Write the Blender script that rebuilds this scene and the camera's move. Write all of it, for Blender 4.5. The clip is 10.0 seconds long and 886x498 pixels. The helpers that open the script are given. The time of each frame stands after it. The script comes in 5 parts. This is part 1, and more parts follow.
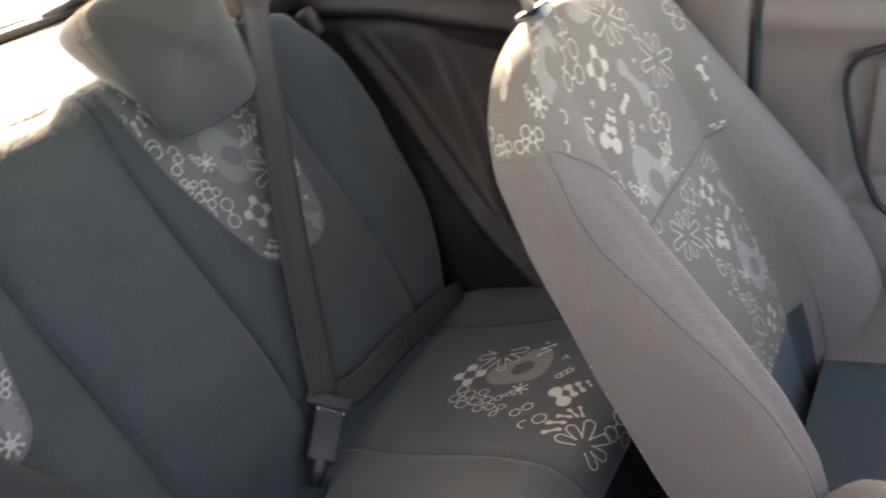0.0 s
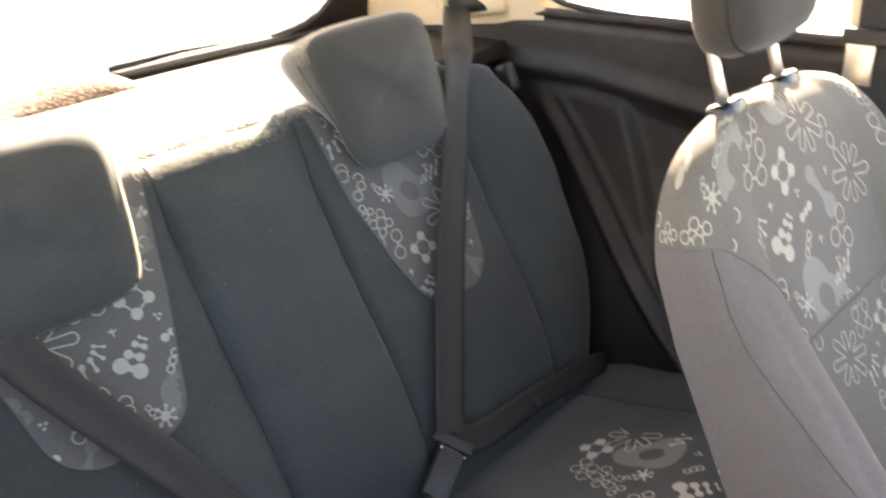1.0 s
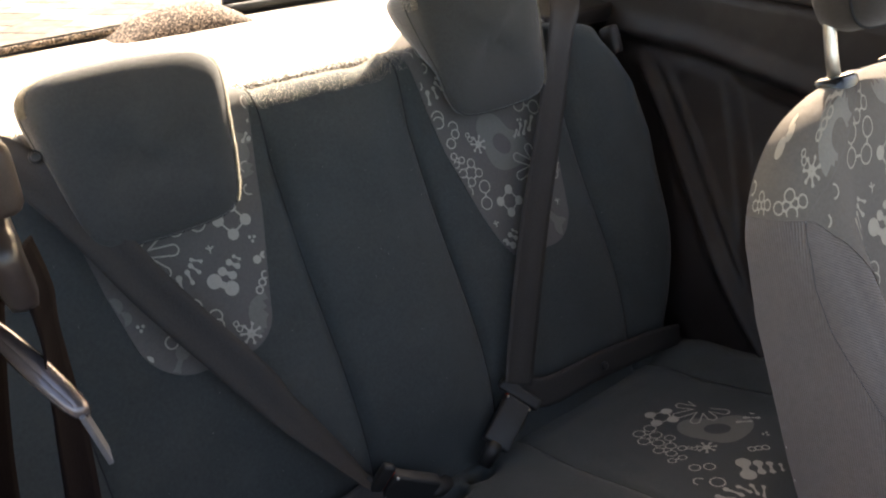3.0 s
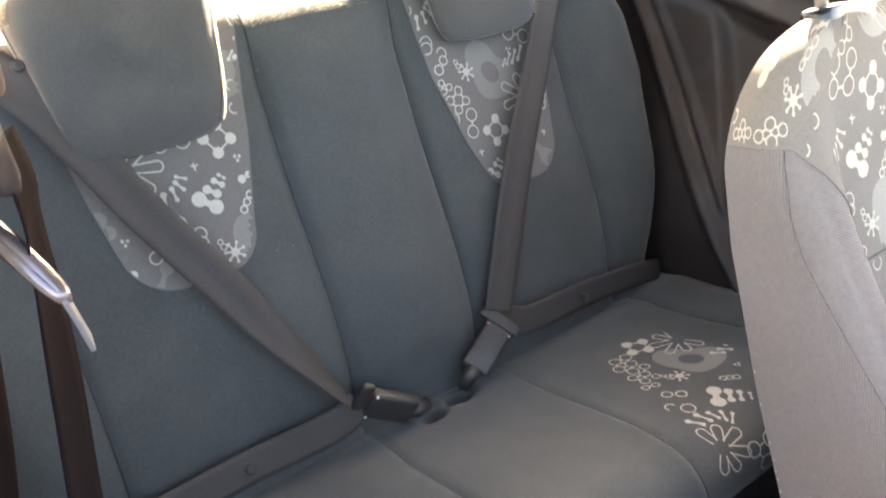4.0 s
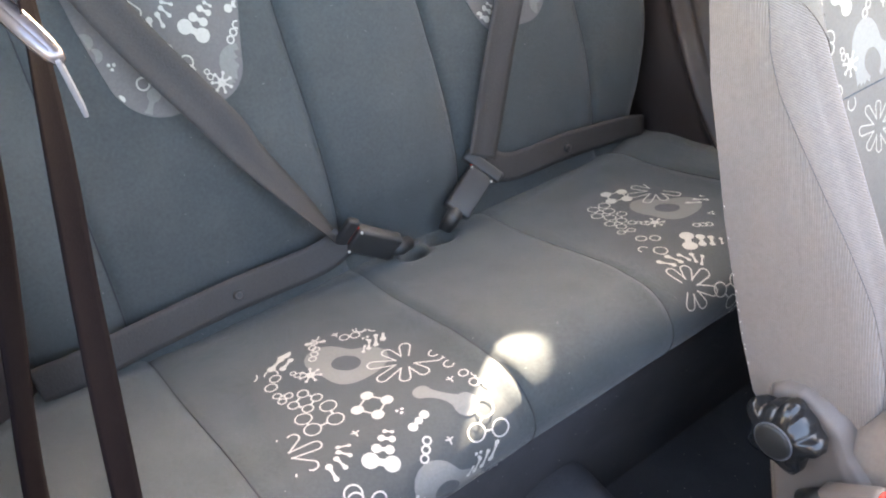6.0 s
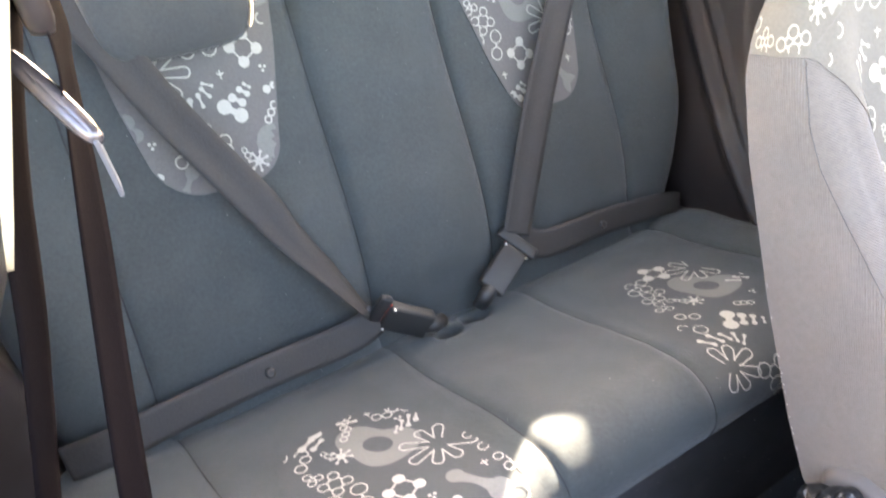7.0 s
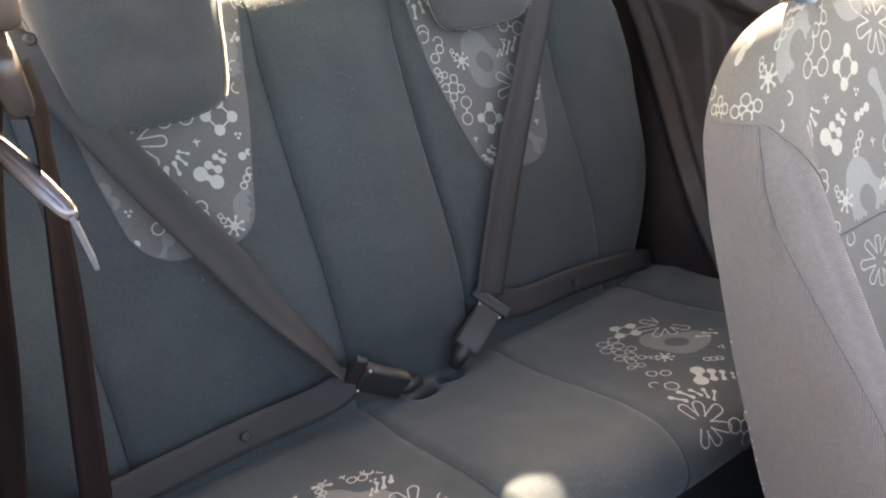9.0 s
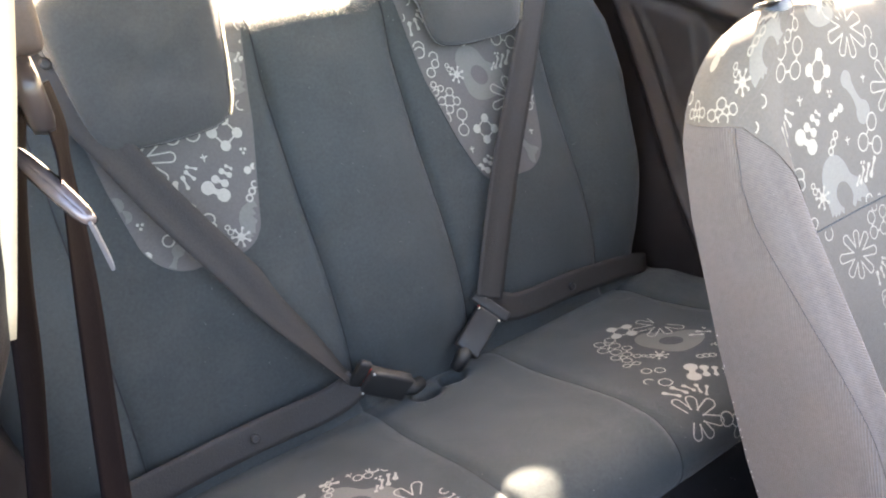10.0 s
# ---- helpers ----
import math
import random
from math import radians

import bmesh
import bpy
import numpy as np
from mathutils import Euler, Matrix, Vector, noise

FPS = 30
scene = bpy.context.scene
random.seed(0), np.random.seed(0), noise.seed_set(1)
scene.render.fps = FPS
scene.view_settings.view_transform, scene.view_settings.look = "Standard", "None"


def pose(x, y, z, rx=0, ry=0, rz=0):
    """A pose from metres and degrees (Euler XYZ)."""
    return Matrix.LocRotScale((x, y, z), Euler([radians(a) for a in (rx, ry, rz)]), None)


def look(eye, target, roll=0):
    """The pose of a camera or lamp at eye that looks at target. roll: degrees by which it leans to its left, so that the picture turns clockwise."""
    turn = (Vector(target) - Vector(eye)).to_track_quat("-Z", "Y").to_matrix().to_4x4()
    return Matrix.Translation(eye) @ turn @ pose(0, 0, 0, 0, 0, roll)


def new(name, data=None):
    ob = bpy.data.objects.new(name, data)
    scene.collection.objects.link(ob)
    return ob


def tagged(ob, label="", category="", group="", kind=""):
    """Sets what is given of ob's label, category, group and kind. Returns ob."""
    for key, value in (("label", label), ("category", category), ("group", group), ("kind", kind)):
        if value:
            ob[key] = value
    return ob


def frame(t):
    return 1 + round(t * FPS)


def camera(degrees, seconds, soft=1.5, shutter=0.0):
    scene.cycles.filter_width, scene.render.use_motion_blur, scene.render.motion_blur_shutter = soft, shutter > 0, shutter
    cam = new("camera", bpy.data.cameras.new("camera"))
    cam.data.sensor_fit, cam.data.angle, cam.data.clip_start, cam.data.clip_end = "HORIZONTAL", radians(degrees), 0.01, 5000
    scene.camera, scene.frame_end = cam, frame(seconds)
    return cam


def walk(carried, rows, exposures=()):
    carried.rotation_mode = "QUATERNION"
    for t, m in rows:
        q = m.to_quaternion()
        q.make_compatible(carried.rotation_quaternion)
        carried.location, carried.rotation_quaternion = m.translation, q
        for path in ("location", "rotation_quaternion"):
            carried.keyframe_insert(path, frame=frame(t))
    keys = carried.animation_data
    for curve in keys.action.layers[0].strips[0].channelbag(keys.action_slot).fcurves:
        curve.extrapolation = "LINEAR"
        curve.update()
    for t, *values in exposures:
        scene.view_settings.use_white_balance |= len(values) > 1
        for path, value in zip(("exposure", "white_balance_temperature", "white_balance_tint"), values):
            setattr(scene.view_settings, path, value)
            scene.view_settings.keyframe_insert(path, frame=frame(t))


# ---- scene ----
cam = camera(56.2, 10.0, soft=2.0, shutter=0.5)
PATH = [
    (0, (-0.485, -0.651, 1.152), (0.927, 0.327, 0.128), -9.8),
    (0.5, (-0.482, -0.652, 1.152), (0.813, 0.473, 0.124), -6.1),
    (1, (-0.49, -0.668, 1.174), (0.735, 0.64, 0.286), -4.5),
    (1.5, (-0.501, -0.677, 1.176), (0.641, 0.728, 0.325), -2.4),
    (2, (-0.515, -0.68, 1.165), (0.588, 0.73, 0.273), -2.0),
    (2.5, (-0.514, -0.677, 1.165), (0.556, 0.742, 0.247), -2.3),
    (4, (-0.522, -0.698, 1.151), (0.515, 0.633, 0.078), 0.4),
    (4.5, (-0.528, -0.712, 1.137), (0.492, 0.578, -0.001), 0.9),
    (5, (-0.541, -0.735, 1.133), (0.461, 0.513, -0.067), 0.7),
    (5.5, (-0.547, -0.745, 1.121), (0.434, 0.447, -0.15), 2.0),
    (5.7, (-0.549, -0.744, 1.121), (0.418, 0.421, -0.185), 2.7),
    (6.8, (-0.544, -0.737, 1.114), (0.417, 0.544, -0.084), 1.7),
    (7, (-0.543, -0.734, 1.115), (0.418, 0.584, -0.042), 1.0),
    (7.5, (-0.534, -0.725, 1.118), (0.433, 0.67, 0.06), -0.1),
    (8, (-0.528, -0.722, 1.13), (0.497, 0.727, 0.208), -0.7),
    (8.5, (-0.53, -0.723, 1.134), (0.478, 0.741, 0.216), -0.2),
    (9, (-0.543, -0.748, 1.131), (0.499, 0.602, 0.087), 1.1),
    (9.5, (-0.554, -0.775, 1.137), (0.482, 0.601, 0.121), 0.4),
    (10, (-0.557, -0.791, 1.143), (0.477, 0.588, 0.13), -0.6),
]
EXPOSURE_SHIFT, WARMER = 0.0, 200
EXPOSURES = [(0.0, 3.55, 8100, 15), (0.5, 3.73, 8100, 15), (1.0, 3.58, 8000, 15), (1.5, 2.52, 7700, 15), (2.0, 2.18, 7500, 15), (2.7, 2.18, 7500, 15), (3.8, 4.06, 8050, 15), (4.5, 4.61, 7950, 15), (5.5, 4.73, 7550, 13), (7.2, 4.87, 7600, 14), (8.0, 4.15, 7900, 15), (8.6, 3.30, 7800, 15), (9.2, 4.20, 7700, 15), (10.0, 4.32, 7600, 15)]
walk(cam, [(t, look(eye, target, roll)) for t, eye, target, roll in PATH], [(t, e + EXPOSURE_SHIFT, k + WARMER, g) for t, e, k, g in EXPOSURES])

# ---------------------------------------------------------------- light
SUN_ELEVATION, SUN_AZIMUTH = 30.0, 55.0   # the sun stands behind the car, well to its far side
world = bpy.data.worlds.new("world")
scene.world = world
world.use_nodes = True
wn = world.node_tree.nodes
sky = wn.new("ShaderNodeTexSky")
sky.sky_type, sky.sun_disc = "NISHITA", False
sky.dust_density = 3.0
sky.sun_elevation, sky.sun_rotation = radians(SUN_ELEVATION), radians(SUN_AZIMUTH)
world.node_tree.links.new(sky.outputs["Color"], wn["Background"].inputs["Color"])
wn["Background"].inputs["Strength"].default_value = 0.15
sun = new("sun", bpy.data.lights.new("sun", "SUN"))
sun.data.energy, sun.data.angle, sun.data.color = 5.0, radians(0.6), (1.0, 0.94, 0.84)
_e, _a = radians(SUN_ELEVATION), radians(SUN_AZIMUTH)
sun.matrix_world = look((math.sin(_a) * math.cos(_e) * 20, math.cos(_a) * math.cos(_e) * 20, math.sin(_e) * 20), (0, 0, 0))

# ---------------------------------------------------------------- materials


def material(name, colour, rough=0.6, metal=0.0, scale=0.0, vary=0.25, bump=0.0, bump_scale=900.0, stain=0.0, sheen=0.0, spec=0.5, weave=None, coat=0.0, specks=0.0, fleck=0.0, tone=0.0):
    m = bpy.data.materials.new(name)
    m.use_nodes = True
    nt = m.node_tree
    b = nt.nodes["Principled BSDF"]
    b.inputs["Roughness"].default_value, b.inputs["Metallic"].default_value = rough, metal
    b.inputs["Specular IOR Level"].default_value = spec
    b.inputs["Coat Weight"].default_value = coat
    if sheen:
        b.inputs["Sheen Weight"].default_value, b.inputs["Sheen Roughness"].default_value = sheen, 0.48
    b.inputs["Base Color"].default_value = (*colour, 1)
    coord = nt.nodes.new("ShaderNodeTexCoord")
    link = nt.links.new
    if scale:
        fine, broad = nt.nodes.new("ShaderNodeTexNoise"), nt.nodes.new("ShaderNodeTexNoise")
        fine.inputs["Scale"].default_value, fine.inputs["Detail"].default_value = scale, 4
        broad.inputs["Scale"].default_value, broad.inputs["Detail"].default_value = 6.0, 5
        link(coord.outputs["Object"], fine.inputs["Vector"]), link(coord.outputs["Object"], broad.inputs["Vector"])
        both = nt.nodes.new("ShaderNodeMath")
        both.operation = "MULTIPLY_ADD"
        link(broad.outputs["Fac"], both.inputs[0])
        both.inputs[1].default_value = 0.5
        half = nt.nodes.new("ShaderNodeMath")
        half.operation = "MULTIPLY"
        link(fine.outputs["Fac"], half.inputs[0])
        half.inputs[1].default_value = 0.5
        link(half.outputs[0], both.inputs[2])
        ramp = nt.nodes.new("ShaderNodeValToRGB")
        ramp.color_ramp.elements[0].position, ramp.color_ramp.elements[1].position = 0.3, 0.7
        ramp.color_ramp.elements[0].color = (*[c * (1 - vary) for c in colour], 1)
        ramp.color_ramp.elements[1].color = (*[min(1, c * (1 + vary)) for c in colour], 1)
        link(both.outputs[0], ramp.inputs["Fac"])
        last = ramp.outputs["Color"]
        if stain:   # pale dust and lint, sparse
            dust = nt.nodes.new("ShaderNodeTexNoise")
            dust.inputs["Scale"].default_value, dust.inputs["Detail"].default_value = 14.0, 8
            link(coord.outputs["Object"], dust.inputs["Vector"])
            cut = nt.nodes.new("ShaderNodeMapRange")
            cut.inputs["From Min"].default_value, cut.inputs["From Max"].default_value = 0.52, 0.75
            cut.inputs["To Max"].default_value = stain
            link(dust.outputs["Fac"], cut.inputs["Value"])
            mix = nt.nodes.new("ShaderNodeMix")
            mix.data_type = "RGBA"
            link(cut.outputs[0], mix.inputs["Factor"]), link(last, mix.inputs["A"])
            mix.inputs["B"].default_value = (0.30, 0.29, 0.27, 1)
            last = mix.outputs["Result"]
        if fleck:   # tufts of single colours, dark to pale
            tuft = nt.nodes.new("ShaderNodeTexVoronoi")
            tuft.inputs["Scale"].default_value = fleck
            link(coord.outputs["Object"], tuft.inputs["Vector"])
            sep = nt.nodes.new("ShaderNodeSeparateColor")
            link(tuft.outputs["Color"], sep.inputs["Color"])
            pick = nt.nodes.new("ShaderNodeValToRGB")
            pick.color_ramp.interpolation = "CONSTANT"
            for i, (at, k) in enumerate(((0.0, 0.18), (0.35, 0.6), (0.6, 1.0), (0.8, 2.2))):
                el = pick.color_ramp.elements[i] if i < 2 else pick.color_ramp.elements.new(at)
                el.position = at
                el.color = (*[min(0.8, c * k) for c in colour], 1)
            link(sep.outputs["Red"], pick.inputs["Fac"])
            last = pick.outputs["Color"]
        if tone:   # whole pieces lighter or darker
            info = nt.nodes.new("ShaderNodeObjectInfo")
            span = nt.nodes.new("ShaderNodeMapRange")
            link(info.outputs["Random"], span.inputs["Value"])
            span.inputs["To Min"].default_value, span.inputs["To Max"].default_value = 1 - tone, 1 + tone * 0.4
            piece = nt.nodes.new("ShaderNodeVectorMath")
            piece.operation = "SCALE"
            link(last, piece.inputs[0]), link(span.outputs[0], piece.inputs["Scale"])
            last = piece.outputs["Vector"]
        if specks:   # single pale threads and crumbs
            cell = nt.nodes.new("ShaderNodeTexVoronoi")
            cell.inputs["Scale"].default_value = 75.0
            link(coord.outputs["Object"], cell.inputs["Vector"])
            near = nt.nodes.new("ShaderNodeMath")
            near.operation = "LESS_THAN"
            link(cell.outputs["Distance"], near.inputs[0])
            near.inputs[1].default_value = specks
            dot = nt.nodes.new("ShaderNodeMix")
            dot.data_type = "RGBA"
            link(near.outputs[0], dot.inputs["Factor"]), link(last, dot.inputs["A"])
            dot.inputs["B"].default_value = (0.34, 0.33, 0.30, 1)
            last = dot.outputs["Result"]
        if weave:   # ribs across the given way, 2 mm apart
            ribs = nt.nodes.new("ShaderNodeVectorMath")
            ribs.operation = "DOT_PRODUCT"
            bend = nt.nodes.new("ShaderNodeMixRGB")
            bend.blend_type = "ADD"
            bend.inputs["Fac"].default_value = 0.0012
            link(coord.outputs["Object"], bend.inputs["Color1"]), link(broad.outputs["Color"], bend.inputs["Color2"])
            link(bend.outputs["Color"], ribs.inputs[0])
            ribs.inputs[1].default_value = Vector(weave).normalized()
            turn = nt.nodes.new("ShaderNodeMath")
            turn.operation = "MULTIPLY"
            link(ribs.outputs["Value"], turn.inputs[0])
            turn.inputs[1].default_value = 2 * math.pi / bump_scale
            wave = nt.nodes.new("ShaderNodeMath")
            wave.operation = "SINE"
            link(turn.outputs[0], wave.inputs[0])
            along = nt.nodes.new("ShaderNodeVectorMath")   # the finer cross threads
            along.operation = "DOT_PRODUCT"
            link(coord.outputs["Object"], along.inputs[0])
            along.inputs[1].default_value = Vector((0.1, 0.375, 0.92))
            turn2 = nt.nodes.new("ShaderNodeMath")
            turn2.operation = "MULTIPLY"
            link(along.outputs["Value"], turn2.inputs[0])
            turn2.inputs[1].default_value = 2 * math.pi / (bump_scale * 0.8)
            wave2 = nt.nodes.new("ShaderNodeMath")
            wave2.operation = "SINE"
            link(turn2.outputs[0], wave2.inputs[0])
            knit = nt.nodes.new("ShaderNodeMath")
            knit.operation = "MULTIPLY_ADD"
            link(wave2.outputs[0], knit.inputs[0])
            knit.inputs[1].default_value = 0.45
            link(wave.outputs[0], knit.inputs[2])
            level = nt.nodes.new("ShaderNodeMapRange")
            link(knit.outputs[0], level.inputs["Value"])
            level.inputs["From Min"].default_value, level.inputs["From Max"].default_value = -1.4, 1.4
            level.inputs["To Min"].default_value = 0.76
            dark = nt.nodes.new("ShaderNodeVectorMath")
            dark.operation = "SCALE"
            link(last, dark.inputs[0]), link(level.outputs[0], dark.inputs["Scale"])
            last = dark.outputs["Vector"]
        link(last, b.inputs["Base Color"])
    if bump:
        if weave:
            grain = nt.nodes.new("ShaderNodeTexNoise")
            grain.inputs["Scale"].default_value = 1500.0
            link(coord.outputs["Object"], grain.inputs["Vector"])
            add = nt.nodes.new("ShaderNodeMath")
            link(wave.outputs[0], add.inputs[0]), link(grain.outputs["Fac"], add.inputs[1])
            height = add.outputs[0]
        else:
            nz = nt.nodes.new("ShaderNodeTexNoise")
            nz.inputs["Scale"].default_value, nz.inputs["Detail"].default_value = bump_scale, 3
            link(coord.outputs["Object"], nz.inputs["Vector"])
            height = nz.outputs["Fac"]
        bp = nt.nodes.new("ShaderNodeBump")
        bp.inputs["Strength"].default_value, bp.inputs["Distance"].default_value = bump, 0.001
        link(height, bp.inputs["Height"]), link(bp.outputs["Normal"], b.inputs["Normal"])
    return m


NAVY = material("slate_blue_seat_cloth", (0.046, 0.053, 0.054), 0.85, scale=260, vary=0.22, bump=0.5, bump_scale=1400, stain=0.03, specks=0.030, sheen=0.15, spec=0.2)
CHARCOAL = material("charcoal_headrest_cloth", (0.050, 0.052, 0.052), 0.88, scale=300, vary=0.18, bump=0.45, bump_scale=1500, stain=0.05, sheen=0.3, spec=0.2)
TAUPE = material("ribbed_taupe_seat_cloth", (0.220, 0.180, 0.156), 0.9, scale=200, vary=0.14, bump=0.6, bump_scale=0.0021, stain=0.08, sheen=0.14, spec=0.12, weave=(0.15, -0.927, 0.375), specks=0.02)
TAUPE_CROSS = material("ribbed_taupe_bolster_cloth", (0.208, 0.170, 0.148), 0.9, scale=200, vary=0.14, bump=0.35, bump_scale=0.0021, stain=0.08, sheen=0.14, spec=0.12, weave=(0.35, -0.10, 0.85), specks=0.02)
PRINT_GREY = material("grey_print_ground_cloth", (0.115, 0.112, 0.108), 0.88, scale=320, vary=0.15, bump=0.35, bump_scale=1600, sheen=0.06, spec=0.2)
PRINT_SLATE = material("slate_print_ground_cloth", (0.056, 0.061, 0.062), 0.88, scale=320, vary=0.15, bump=0.35, bump_scale=1600, sheen=0.14, spec=0.2)
# front seat's print ground: the sunlight's warm tint is mixed into the taupe
PRINT_TAUPE_WARM = material("sun_warmed_taupe_print_cloth", (0.176, 0.148, 0.122), 0.88, scale=320, vary=0.15, bump=0.35, bump_scale=1600, sheen=0.06, spec=0.2)
PRINT_PALE = material("pale_print_ink", (0.37, 0.357, 0.325), 0.85, scale=350, vary=0.12, bump=0.3, bump_scale=1600, spec=0.2)
# front seat's motifs, tinted by the same warm light in their colour
PRINT_CREAM_WARM = material("sun_warmed_cream_print_ink", (0.45, 0.385, 0.30), 0.85, scale=350, vary=0.12, bump=0.3, bump_scale=1600, spec=0.2)
HEADREST_BROWN = material("dark_brown_ribbed_headrest_cloth", (0.060, 0.052, 0.047), 0.9, scale=260, vary=0.15, bump=0.4, bump_scale=900, sheen=0.2, spec=0.15)
PRINT_MID_TAUPE = material("pale_taupe_print_ink", (0.275, 0.245, 0.205), 0.86, scale=350, vary=0.12, bump=0.3, bump_scale=1600, spec=0.2)
PRINT_MID = material("mid_grey_print_ink", (0.165, 0.163, 0.155), 0.86, scale=350, vary=0.12, bump=0.3, bump_scale=1600, spec=0.2)
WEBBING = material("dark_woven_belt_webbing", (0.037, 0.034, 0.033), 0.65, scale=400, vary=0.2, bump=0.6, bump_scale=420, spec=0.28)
# near front belt only: the shade at the pillar is put into this colour
WEBBING_SHADED = material("shaded_woven_belt_webbing", (0.0075, 0.0056, 0.0064), 0.85, scale=400, vary=0.2, bump=0.4, bump_scale=420, spec=0.02)
BLACK_PLASTIC = material("black_moulded_plastic", (0.014, 0.014, 0.0145), 0.50, scale=500, vary=0.2, bump=0.25, bump_scale=900, stain=0.05)
GLOSS_BLACK = material("glossy_black_plastic", (0.012, 0.012, 0.013), 0.22, scale=200, vary=0.2, bump=0.05, bump_scale=500)
TRIM_DARK = material("dark_grained_trim_plastic", (0.021, 0.0155, 0.0145), 0.40, scale=600, vary=0.25, bump=0.5, bump_scale=1100, stain=0.06, spec=0.36)
TRIM_TAUPE = material("taupe_door_trim_plastic", (0.168, 0.131, 0.111), 0.55, scale=500, vary=0.12, bump=0.4, bump_scale=1000)
HINGE_TAUPE = material("taupe_hinge_cover_plastic", (0.118, 0.096, 0.085), 0.5, scale=500, vary=0.12, bump=0.3, bump_scale=1000)
TRIM_BROWN = material("brown_anchor_cover_plastic", (0.062, 0.048, 0.043), 0.5, scale=500, vary=0.12, bump=0.3, bump_scale=1000)
CREAM = material("cream_pillar_trim", (0.62, 0.51, 0.36), 0.6, scale=300, vary=0.08, bump=0.3, bump_scale=900)
HEADLINER = material("grey_headliner_cloth", (0.34, 0.325, 0.30), 0.95, scale=400, vary=0.1, bump=0.4, bump_scale=1200)
CARPET = material("black_floor_carpet", (0.045, 0.045, 0.050), 0.98, scale=700, vary=0.5, bump=1.0, bump_scale=700, stain=0.06, specks=0.06)
SHELF = material("flecked_parcel_shelf_carpet", (0.50, 0.45, 0.37), 0.98, scale=650, vary=0.85, fleck=480.0, bump=1.0, bump_scale=500)
FLECK_BROWN = material("brown_flecked_carpet", (0.155, 0.115, 0.085), 0.98, scale=420, vary=0.9, bump=1.0, bump_scale=500, fleck=420.0)
THREAD = material("pale_stitching_thread", (0.55, 0.50, 0.44), 0.8, scale=900, vary=0.15)
SHELF_TOP = material("pale_parcel_shelf_carpet", (0.56, 0.51, 0.43), 0.98, scale=500, vary=0.25, bump=1.0, bump_scale=500)
CHROME = material("bright_steel", (0.74, 0.70, 0.63), 0.38, metal=1.0, scale=120, vary=0.1)
STEEL = material("dull_grey_steel", (0.15, 0.15, 0.17), 0.45, metal=0.3, scale=160, vary=0.15)
TONGUE_METAL = material("worn_satin_tongue_metal", (0.16, 0.14, 0.15), 0.24, metal=0.6, scale=160, vary=0.2, bump=0.05, bump_scale=400)
BROWN_PLASTIC = material("brown_grey_smooth_plastic", (0.032, 0.025, 0.025), 0.28, scale=240, vary=0.15, bump=0.08, bump_scale=700)
SEAM = material("dark_seam_thread", (0.020, 0.022, 0.024), 0.9, scale=900, vary=0.3)
RED = material("red_release_button", (0.55, 0.035, 0.02), 0.4, scale=200, vary=0.1)
PAVING = material("pale_garden_paving", (0.20, 0.168, 0.128), 0.9, scale=14, vary=0.45, bump=0.6, bump_scale=60, tone=0.45)
RUBBER = material("black_rubber_seal", (0.015, 0.015, 0.015), 0.7, scale=300, vary=0.2)
BODY = material("dark_body_paint", (0.02, 0.022, 0.03), 0.3, coat=0.6, scale=50, vary=0.1)
CLOTH_FIBRE = bpy.data.materials.new("pale_cloth_fibre")   # lets light through from behind
CLOTH_FIBRE.use_nodes = True
_f = CLOTH_FIBRE.node_tree
_mix, _through = _f.nodes.new("ShaderNodeMixShader"), _f.nodes.new("ShaderNodeBsdfTranslucent")
_f.nodes["Principled BSDF"].inputs["Base Color"].default_value = (0.11, 0.11, 0.10, 1)
_f.nodes["Principled BSDF"].inputs["Roughness"].default_value = 0.8
_through.inputs["Color"].default_value = (0.62, 0.59, 0.50, 1)
_f.links.new(_f.nodes["Principled BSDF"].outputs[0], _mix.inputs[1]), _f.links.new(_through.outputs[0], _mix.inputs[2])
_f.links.new(_mix.outputs[0], _f.nodes["Material Output"].inputs["Surface"])
GLASS = bpy.data.materials.new("window_glass")
GLASS.use_nodes = True
_g = GLASS.node_tree.nodes["Principled BSDF"]
_g.inputs["Transmission Weight"].default_value, _g.inputs["Roughness"].default_value, _g.inputs["IOR"].default_value = 1.0, 0.0, 1.02

# ---------------------------------------------------------------- building tools


def thing(name, label, category, group="", kind="", at=(0, 0, 0)):
    ob = new(name)
    ob.empty_display_size = 0.05
    ob.location = at
    return tagged(ob, label, category, group, kind)


def finish(name, bm, mat, smooth=True):
    bmesh.ops.recalc_face_normals(bm, faces=bm.faces)
    me = bpy.data.meshes.new(name)
    bm.to_mesh(me)
    bm.free()
    me.materials.append(mat)
    if smooth:
        me.shade_smooth()
    return me


def part(name, bm, mat, parent, label="", smooth=True):
    ob = new(name, finish(name, bm, mat, smooth))
    ob.parent = parent
    ob.matrix_parent_inverse = Matrix.Translation(-parent.location) if parent.type == "EMPTY" and parent.parent is None else Matrix()
    return tagged(ob, label)


def solid(name, bm, mat, label, category, kind="", smooth=True):
    return tagged(new(name, finish(name, bm, mat, smooth)), label, category, "", kind)


def lerp(table, t):
    """Piecewise linear, smoothed between the rows of (t, value)."""
    if t <= table[0][0]:
        return table[0][1]
    for (a, va), (b, vb) in zip(table, table[1:]):
        if t <= b:
            k = (t - a) / (b - a)
            return va + (vb - va) * k
    return table[-1][1]


def step(a, b, t):
    k = max(0.0, min(1.0, (t - a) / (b - a)))
    return k * k * (3 - 2 * k)


def steps(a, b, n):
    return [a + (b - a) * i / n for i in range(n + 1)]


